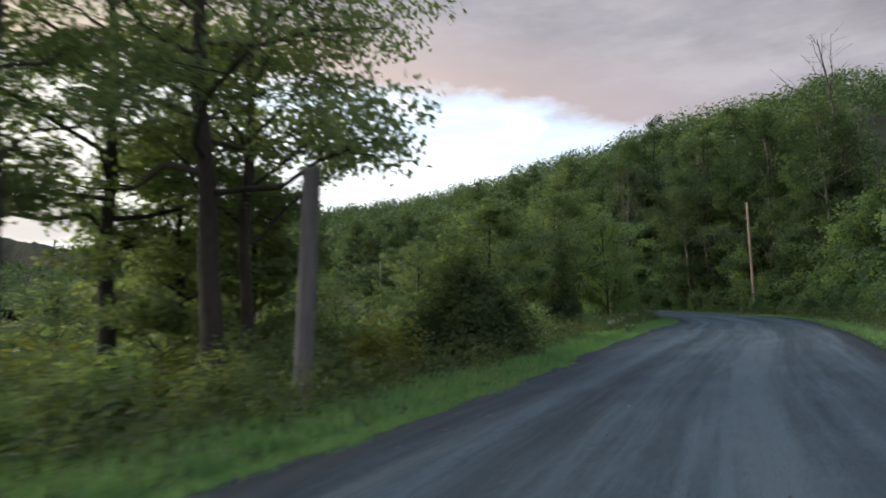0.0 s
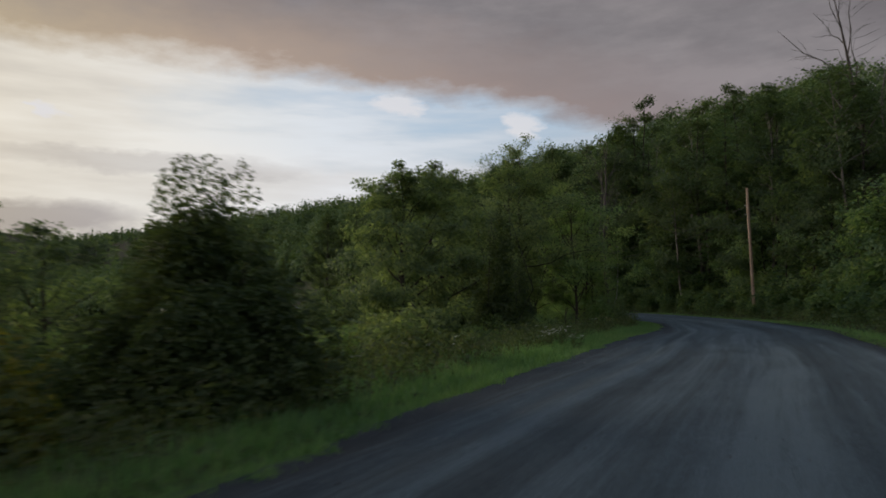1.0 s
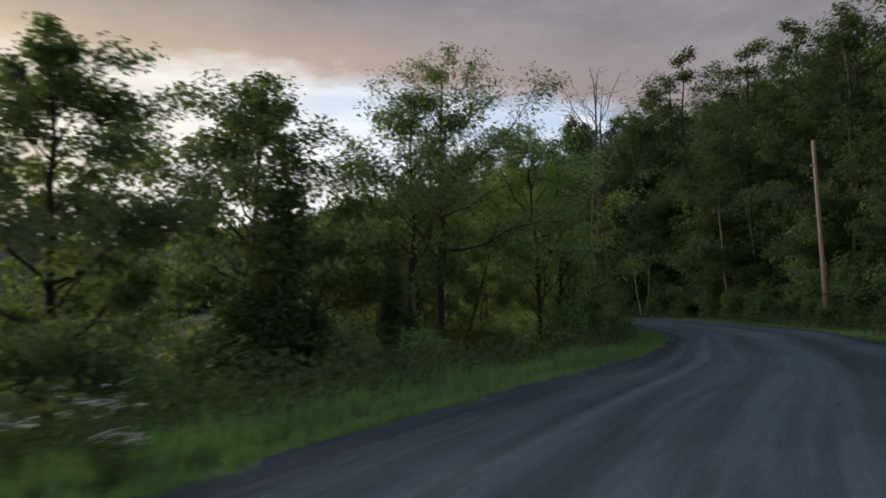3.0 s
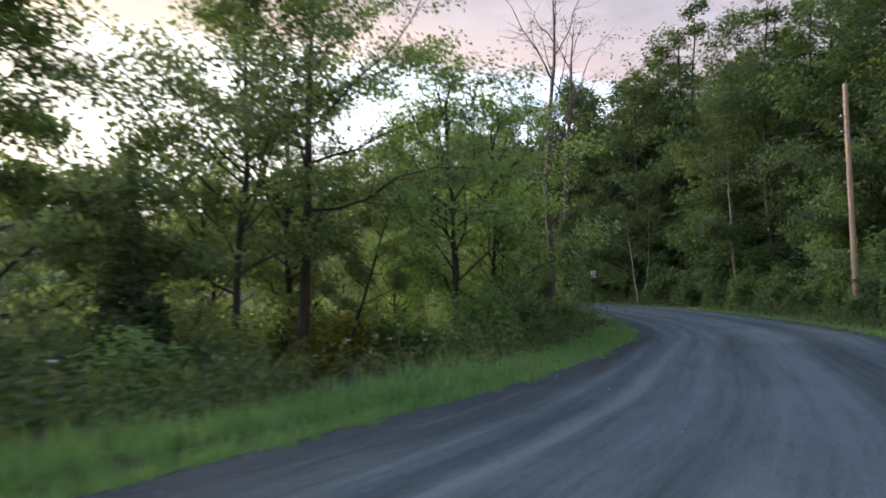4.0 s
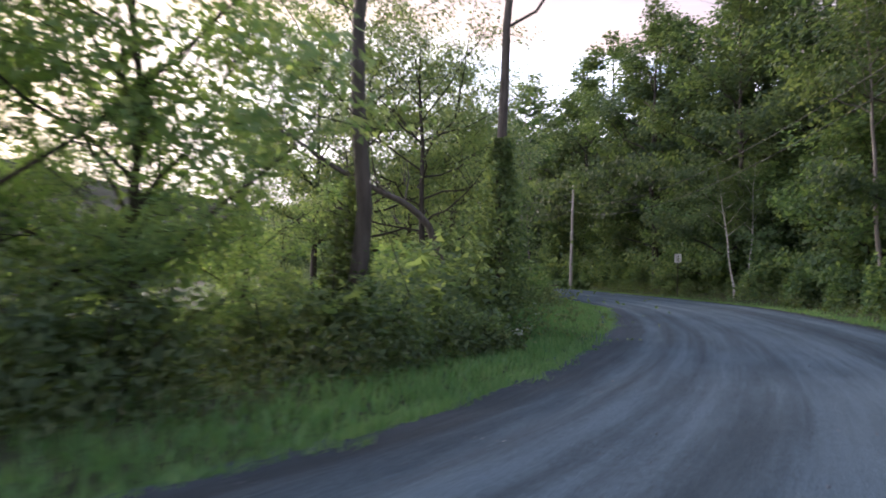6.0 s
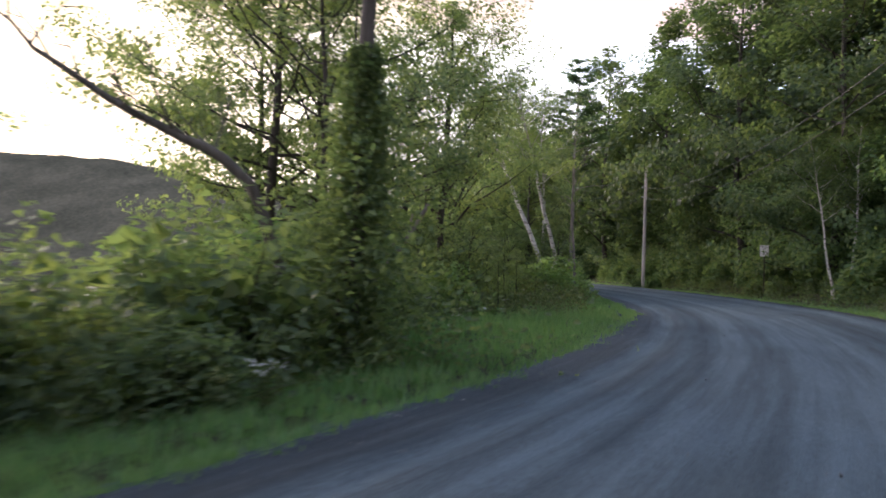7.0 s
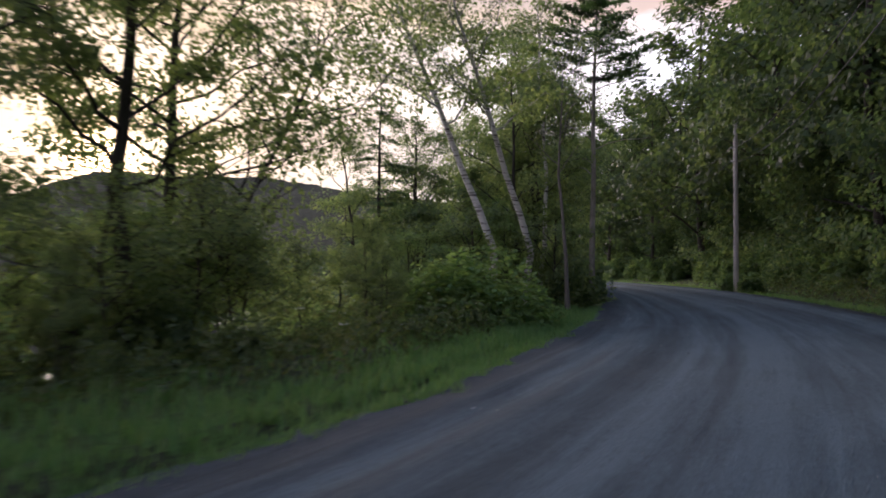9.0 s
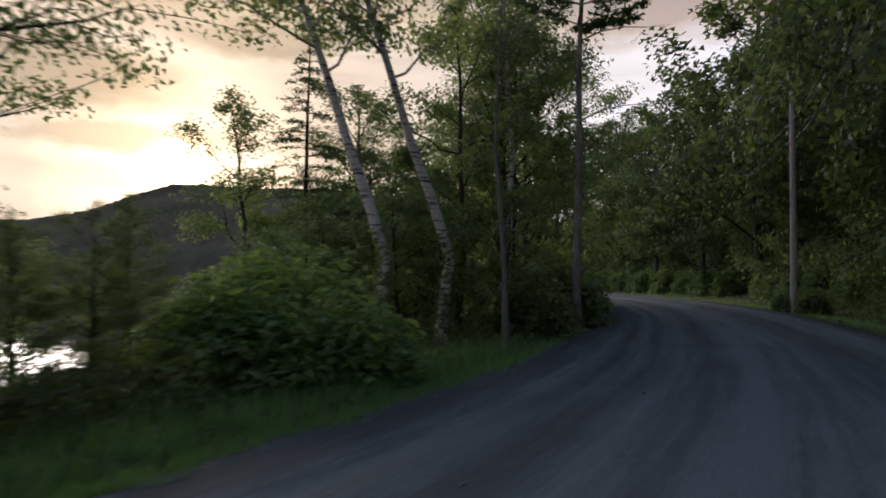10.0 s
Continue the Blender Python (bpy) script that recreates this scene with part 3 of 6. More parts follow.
def crown_from(spots, rng, count, cluster, size, flat=0.4, slim=0.55, corners=4):
    """Leaves in flattened clumps round the twigs' ends, with gaps between the clumps."""
    pts = np.array([s for s, _ in spots])
    w = np.array([q for _, q in spots]) * rng.uniform(0.35, 1.5, len(spots))
    pick = rng.choice(len(pts), count, p=w / w.sum())
    c = pts[pick] + in_ball(rng, count) * cluster * 1.95 * np.array([1, 1, 0.58]) * (0.55 + 0.45 * np.clip(w[pick], 0, 1.4))[:, None]
    out = c - np.array([0, 0, pts[:, 2].mean() * 0.85])
    out /= np.linalg.norm(out, axis=1)[:, None] + 1e-6
    return leaf_cards(c, size, rng, flat, slim, corners=corners, out=out * 0.7)


def broadleaf(name, seed, high, base, spread, radius, limbs, count, cluster, size, leaf, bark, split=True, corners=4, ivy=None, **kw):
    def build():
        rng = np.random.default_rng(seed)
        trunk, arms, fine, spots, stem = grow(rng, high, base, spread, radius, limbs, **kw)
        ob = new(name)
        if split:
            part("trunk", raw_mesh("trunk", *trunk, bark, True), ob)
            for i, a in enumerate(arms):
                mine = fine[i::len(arms)] if not fine else fine[i * len(fine) // len(arms):(i + 1) * len(fine) // len(arms)]
                part("limb", raw_mesh("limb", *joined([a, *mine] if split != "limbs only" else [a]), bark, True), ob)
        else:
            part("trunk", raw_mesh("trunk", *joined([trunk, *arms]), bark, True), ob)
        if ivy:
            top, swell, m, vine = ivy
            k = top * rng.uniform(0, 1, m) ** 1.35 - 0.2
            a = rng.uniform(0, 2 * np.pi, m)
            w = radius * 1.1 + np.abs(rng.normal(0, swell, m)) * np.clip(1.05 - k / top, 0, 2) ** 1.5 * (0.9 + 0.4 * np.sin(3 * a + 2 * k) + 0.35 * np.sin(5 * a - 4.1 * k))
            mid = np.c_[[np.interp(k, stem[:, 2], stem[:, c]) for c in (0, 1)]].T
            part("climbing_vine", raw_mesh("climbing_vine", *leaf_cards(np.c_[mid[:, 0] + np.cos(a) * w, mid[:, 1] + np.sin(a) * w, k], 0.125, rng, 0.2, 0.6, 0.3), vine), ob, "vine leaves climbing the lower trunk")
        if count:
            part("crown", raw_mesh("crown", *crown_from(spots, rng, count, cluster, size, corners=corners), leaf), ob)
        return ob
    return build


def conifer(name, seed, high, base, spread, radius, count, size, needle, bark, droop=0.25, gap=0.5, ragged=0.3, bare=None):
    def build():
        rng = np.random.default_rng(seed)
        h = np.linspace(-0.4, high, 9)
        wob = np.cumsum(rng.normal(0, 0.05, (9, 2)), 0)
        trunk = tube(np.c_[wob - wob[1], h], radius * (1 - np.linspace(0, 1, 9)) ** 0.8 + 0.012, 8)
        arms, pts = [], []
        if bare:
            for f in np.linspace(bare, base, 9):
                a, reach = rng.uniform(0, 6.28), spread * rng.uniform(0.7, 1.25)
                k = np.linspace(0, 1, 5)
                arms.append(tube(np.c_[np.cos(a + 0.15 * k) * reach * k, np.sin(a + 0.15 * k) * reach * k, f * high + reach * (0.28 * k + 0.05 * np.sin(5 * k))], 0.032 * (1 - k) + 0.006, 4))
        zc = base * high
        while zc < high * 0.98:
            q = (zc / high - base) / (1 - base)
            for j in range(rng.integers(4, 7)):
                a = rng.uniform(0, 2 * np.pi)
                reach = spread * ((1 - q) ** 0.75 + 0.06) * rng.uniform(1 - ragged, 1.1)
                k = np.linspace(0, 1, 4)
                line = np.c_[np.cos(a) * reach * k, np.sin(a) * reach * k, zc + reach * (0.18 * k - droop * k**2)]
                line[:, :2] += [np.interp(zc, h, (wob - wob[1])[:, c]) for c in (0, 1)]
                arms.append(tube(line, 0.035 * (1 - k) * (1 - q * 0.6) + 0.006, 3))
                m = max(3, int(reach * 7))
                kk = rng.uniform(0.2, 1.0, m)
                c = np.c_[[np.interp(kk, k, line[:, i]) for i in range(3)]].T
                c[:, :2] += np.c_[-np.sin(a) * np.ones(m), np.cos(a) * np.ones(m)] * rng.normal(0, 0.16 * reach, m)[:, None] * (1.15 - kk)[:, None]
                pts.append(c)
            zc += gap * rng.uniform(0.7, 1.3)
        pts = np.concatenate(pts)
        rep = max(1, count // len(pts))
        c = np.repeat(pts, rep, 0) + rng.normal(0, 0.13, (len(pts) * rep, 3)) * (1, 1, 0.5)
        ob = new(name)
        part("trunk", raw_mesh("trunk", *joined([trunk, *arms]), bark, True), ob)
        part("foliage", raw_mesh("foliage", *leaf_cards(c, size, rng, 1.2, 0.3, 0.3, 3), needle), ob)
        return ob
    return build


def lumpy_shell(rng, count, rx, ry, h, inside=0.25, cone=0.0, lump=0.28):
    """Points gathered near the skin of an uneven mound."""
    blobs = rng.normal(size=(26, 3))
    blobs /= np.linalg.norm(blobs, axis=1)[:, None]
    amp = rng.uniform(-lump, lump, 26)
    v = rng.normal(size=(count, 3))
    v[:, 2] = np.abs(v[:, 2]) - 0.12
    v /= np.linalg.norm(v, axis=1)[:, None]
    bumps = np.clip(1 + (np.exp(-(1 - v @ blobs.T) * 9) * amp).sum(1), 0.6, 1.22)
    r = bumps * (1 - np.abs(rng.normal(0, inside, count)))
    z = np.clip(v[:, 2] * r, -0.05, 1.5)
    width = 1 - cone * np.clip(z, 0, 1)
    return np.c_[v[:, 0] * r * rx * width, v[:, 1] * r * ry * width, z * h]


def shrub(name, seed, rx, ry, h, count, size, leaf, stems=7, inside=0.22, cone=0.0, lump=0.3, lobes=None, corners=4, core=8):
    """A leafy bush of one or several uneven mounds: lobes are dx, dy, width, height as shares of the whole."""
    def build():
        rng = np.random.default_rng(seed)
        ob = new(name)
        for i in range(stems):
            a, q = rng.uniform(0, 2 * np.pi), rng.uniform(0.3, 0.8)
            tip = np.array([math.cos(a) * rx * q, math.sin(a) * ry * q, h * rng.uniform(0.45, 0.8)])
            foot = np.array([math.cos(a) * 0.15 * rx, math.sin(a) * 0.15 * ry, -0.2])
            mid = (foot + tip) / 2 + rng.normal(0, 0.08 * h, 3)
            part("stem", raw_mesh("stem", *tube([foot, mid, tip], [0.03, 0.02, 0.006], 4), BARK, True), ob)
        use = lobes or [(0, 0, 0.8, 1.0), *((math.cos(k * 2.1 + seed) * 0.5, math.sin(k * 2.1 + seed) * 0.5, rng.uniform(0.42, 0.6), rng.uniform(0.55, 0.9)) for k in range(4))]
        share = np.array([w * w * (0.4 + t) for _, _, w, t in use])
        centres, outs = [], []
        for (dx, dy, w, t), n in zip(use, (count * share / share.sum()).astype(int)):
            c = lumpy_shell(rng, n, rx * w, ry * w, h * t, inside, cone, lump)
            m = max(6, int(26 * w))
            shoots = np.repeat(lumpy_shell(rng, m, rx * w * 1.06, ry * w * 1.06, h * t * 1.07, 0.03, cone, lump), max(2, n // 150), 0)
            shoots = shoots + rng.normal(0, 0.1, shoots.shape) * np.array([1, 1, 1.6]) * max(0.6, h / 2.5)
            c = np.r_[c, shoots[shoots[:, 2] < h * t]]
            c = c[c[:, 2] < h * t * 1.04]
            out = c / np.array([rx * w, ry * w, h * t])
            outs.append(out / (np.linalg.norm(out, axis=1)[:, None] + 1e-6))
            centres.append(c + np.array([dx * rx, dy * ry, 0]))
        cards = leaf_cards(np.concatenate(centres), size, rng, 0.3, corners=corners, out=np.concatenate(outs) * 0.35)
        if core:
            # larger filler leaves added deep inside, which close the see-through gaps
            inner = np.concatenate([lumpy_shell(rng, max(6, int(count / core * w * w)), rx * w * 0.72, ry * w * 0.72, h * t * 0.78, 0.2, cone, lump) + np.array([dx * rx, dy * ry, 0]) for dx, dy, w, t in use])
            cards = joined([cards, leaf_cards(inner, size * 2.1, rng, 0.3, corners=corners)])
        part("foliage", raw_mesh("foliage", *cards, leaf), ob)
        return ob
    return build


# ---- large structure ----
def spaced(lo, hi, mid, fine, n):
    """Coordinates that lie close together round mid and far apart at the ends."""
    def half(reach, m):
        k = np.linspace(0, 1, m)
        a = 6.0
        return fine * m * k * 0.35 + (reach - fine * m * 0.35) * (np.exp(a * k**1.6) - 1) / (np.exp(a) - 1)
    return np.r_[mid - half(mid - lo, n)[::-1], (mid + half(hi - mid, n))[1:]]


def build_ground():
    xs, ys = spaced(-2600, 1500, 10, 0.9, 135), spaced(-900, 2600, 60, 1.3, 140)
    gx, gy = np.meshgrid(xs, ys, indexing="ij")
    z = land(gx.ravel(), gy.ravel())
    nx, ny = gx.shape
    i = np.arange(nx * ny).reshape(nx, ny)
    f = np.stack([i[:-1, :-1], i[1:, :-1], i[1:, 1:], i[:-1, 1:]], -1).reshape(-1, 4)
    ob = new("ground", raw_mesh("ground", np.c_[gx.ravel(), gy.ravel(), z], f, GROUND, True))
    tagged(ob, "wooded hillside and lake shore covered in dark undergrowth", "ground", kind="structure")


def build_road():
    use = [i for i in range(len(AXIS)) if S0 - 60 < AXIS_S[i] < S0 + 240]
    sub = 3
    st = np.linspace(AXIS_S[use[0]], AXIS_S[use[-1]], len(use) * sub)
    ax = np.c_[[np.interp(st, AXIS_S, AXIS[:, c]) for c in range(3)]].T
    tx = np.c_[[np.interp(st, AXIS_S, AXIS_T[:, c]) for c in range(2)]].T
    # shallow wheel ruts and loose windrows between them
    def relief(o, s):
        sway = 0.18 * np.sin(s / 17.0) + 0.1 * np.sin(s / 6.1)
        r = 0.0
        for c, w, a in ((-1.6, 0.24, -0.022), (0.0, 0.26, -0.018), (0.75, 0.14, 0.020), (1.7, 0.25, -0.02), (2.5, 0.2, 0.045), (2.95, 0.16, -0.03), (3.3, 0.18, 0.035), (-0.8, 0.16, 0.02), (-2.4, 0.2, 0.02)):
            r = r + a * np.exp(-((o - c - sway) / w) ** 2)
        return r + 0.008 * np.sin(3.1 * s + 2 * o) * np.sin(1.3 * o + s * 0.7)
    u, s = np.meshgrid(np.linspace(0, 1, 44), st)
    reach = left_edge(s)
    o = -RIGHT_EDGE + u * (reach + RIGHT_EDGE)
    o = np.c_[o[:, :1] - 0.3, o, o[:, -1:] + 0.5]
    s, reach = np.c_[s, s[:, :2]], np.c_[reach, reach[:, :2]]
    ragged = 0.09 * np.sin(s * 0.9) * np.sin(s * 0.41 + 1) + 0.03 * np.sin(s * 2.3 + 2)
    o = np.where(o > reach - 1.2, o + ragged * np.clip((o - reach + 1.2) / 1.2, 0, 1), o)
    x = ax[:, 0:1] - tx[:, 1:2] * o
    y = ax[:, 1:2] + tx[:, 0:1] * o
    z = ax[:, 2:3] + np.where(o > 0, -0.015 * o, -0.045 * o) + relief(o, s)
    z[:, 0] -= 0.14
    z[:, -1] -= 0.1
    n, m = o.shape
    i = np.arange(n * m).reshape(n, m)
    f = np.stack([i[:-1, :-1], i[:-1, 1:], i[1:, 1:], i[1:, :-1]], -1).reshape(-1, 4)[:, ::-1]
    me = raw_mesh("road", np.c_[x.ravel(), y.ravel(), z.ravel()], f, GRAVEL, True)
    uv = me.uv_layers.new(name="UVMap")
    co = np.c_[o.ravel(), s.ravel()][f.ravel()]
    uv.data.foreach_set("uv", co.astype(np.float32).ravel())
    rim = me.uv_layers.new(name="MarginUV")
    gap = np.minimum(reach - o, (o + RIGHT_EDGE) * 1.3)
    rim.data.foreach_set("uv", np.c_[gap.ravel(), s.ravel()][f.ravel()].astype(np.float32).ravel())
    tagged(new("road", me), "grey gravel road with wheel tracks bending along the lake", "road", kind="structure")


def build_lake():
    v = [(-2500, -800, LAKE_Z), (30, -800, LAKE_Z), (30, 700, LAKE_Z), (-2500, 700, LAKE_Z)]
    tagged(new("water", raw_mesh("water", v, [(0, 1, 2, 3)], WATER)), "still lake water mirroring the evening sky", "lake", kind="structure")


build_ground()
build_road()
build_lake()


def build_far_woods():
    """Wooded slopes too far off to count the trees."""
    rng = np.random.default_rng(5)
    for name, lo, hi, n, cards, size, label in (("hillside_woods", 62, 380, 1300, 240, 1.0, "dense broadleaf woods on the near hillside"),):
        az = np.radians(rng.uniform(-36 if lo < 100 else 22, 78, n * 12))
        r = np.sqrt(rng.uniform(lo**2, hi**2, n * 12)) if lo < 100 else rng.uniform(lo, hi, n * 12)
        x, y = 12 - np.sin(az) * r, 45 + np.cos(az) * r
        crest = np.interp(np.degrees(az), HILL_AZ, HILL_CREST)
        d, _, _ = road_coords(x, y)
        z = land(x, y)
        keep = (z > LAKE_Z + 0.6) & (r < crest + 40) & ((d < -22) | ((d > 20) & (r > 150)))
        x, y, z = x[keep][:n], y[keep][:n], z[keep][:n]
        m = len(x)
        h = rng.uniform(10, 17, m) if lo < 100 else rng.uniform(6, 9, m)
        w = h * (rng.uniform(0.26, 0.42, m) if lo < 100 else rng.uniform(1.1, 1.4, m))
        v = rng.normal(size=(m, cards, 3))
        v /= np.linalg.norm(v, axis=2)[:, :, None]
        v *= rng.uniform(0.6, 1.05, (m, cards, 1))
        c = np.stack([x[:, None] + v[:, :, 0] * w[:, None], y[:, None] + v[:, :, 1] * w[:, None], z[:, None] + h[:, None] * (0.58 + 0.42 * v[:, :, 2])], -1).reshape(-1, 3)
        tagged(new(name, raw_mesh(name, *leaf_cards(c, size, rng, 0.3 if lo < 100 else 1.0, 0.8, 0.0, 3, v.reshape(-1, 3)), FAR_LEAF if lo < 100 else RIDGE_HAZE_LEAF)), label, "woods", kind="stuff")


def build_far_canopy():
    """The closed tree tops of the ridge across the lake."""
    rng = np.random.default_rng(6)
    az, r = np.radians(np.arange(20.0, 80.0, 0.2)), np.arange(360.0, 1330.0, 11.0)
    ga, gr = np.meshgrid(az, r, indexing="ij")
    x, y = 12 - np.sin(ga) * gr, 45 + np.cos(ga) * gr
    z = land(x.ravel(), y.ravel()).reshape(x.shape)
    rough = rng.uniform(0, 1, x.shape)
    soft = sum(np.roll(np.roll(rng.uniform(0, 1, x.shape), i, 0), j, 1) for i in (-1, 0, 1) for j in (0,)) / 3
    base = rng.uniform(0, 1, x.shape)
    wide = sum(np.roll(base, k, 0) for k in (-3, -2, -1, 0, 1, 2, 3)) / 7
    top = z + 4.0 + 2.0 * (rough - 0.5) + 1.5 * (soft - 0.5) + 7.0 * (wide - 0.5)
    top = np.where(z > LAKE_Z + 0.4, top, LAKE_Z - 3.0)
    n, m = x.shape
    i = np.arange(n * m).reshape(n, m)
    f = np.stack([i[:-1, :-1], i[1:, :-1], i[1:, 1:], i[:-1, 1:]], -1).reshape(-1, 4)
    tagged(new("distant_woods", raw_mesh("distant_woods", np.c_[x.ravel(), y.ravel(), top.ravel()], f, HAZED_CANOPY, True)), "dark wooded ridge across the lake, its colour lightened for haze", "woods", kind="stuff")


def build_bay_woods():
    """Mixed woods round the head of the bay, with spruce tops on the low ridge."""
    rng = np.random.default_rng(8)
    n, cards = 1700, 55
    az, r = np.radians(rng.uniform(9, 50, n * 6)), 130 + 490 * rng.random(n * 6) ** 1.3
    x, y = 12 - np.sin(az) * r, 45 + np.cos(az) * r
    z, (d, _, _) = land(x, y), road_coords(x, y)
    keep = (z > LAKE_Z + 0.1) & ((d > 48) | ((r > 230) & (np.abs(d) > 5)))
    x, y, z = x[keep][:n], y[keep][:n], z[keep][:n]
    m = len(x)
    spruce = rng.random(m) < 0.22
    h = np.where(spruce, rng.uniform(11, 16, m), rng.uniform(8, 12, m))
    w = np.where(spruce, 2.0, h * rng.uniform(0.34, 0.5, m))
    v = rng.normal(size=(m, cards, 3))
    v /= np.linalg.norm(v, axis=2)[:, :, None]
    v *= rng.uniform(0.6, 1.05, (m, cards, 1))
    up = 0.5 + 0.5 * v[:, :, 2]
    slim = np.where(spruce[:, None], 1.15 - np.clip(up, 0, 1), 1.0)
    c = np.stack([x[:, None] + v[:, :, 0] * w[:, None] * slim, y[:, None] + v[:, :, 1] * w[:, None] * slim, z[:, None] + h[:, None] * up], -1).reshape(-1, 3)
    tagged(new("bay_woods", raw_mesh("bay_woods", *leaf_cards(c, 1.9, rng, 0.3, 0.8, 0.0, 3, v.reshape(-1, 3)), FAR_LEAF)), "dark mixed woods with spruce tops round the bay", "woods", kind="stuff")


build_far_woods()
build_bay_woods()
build_far_canopy()


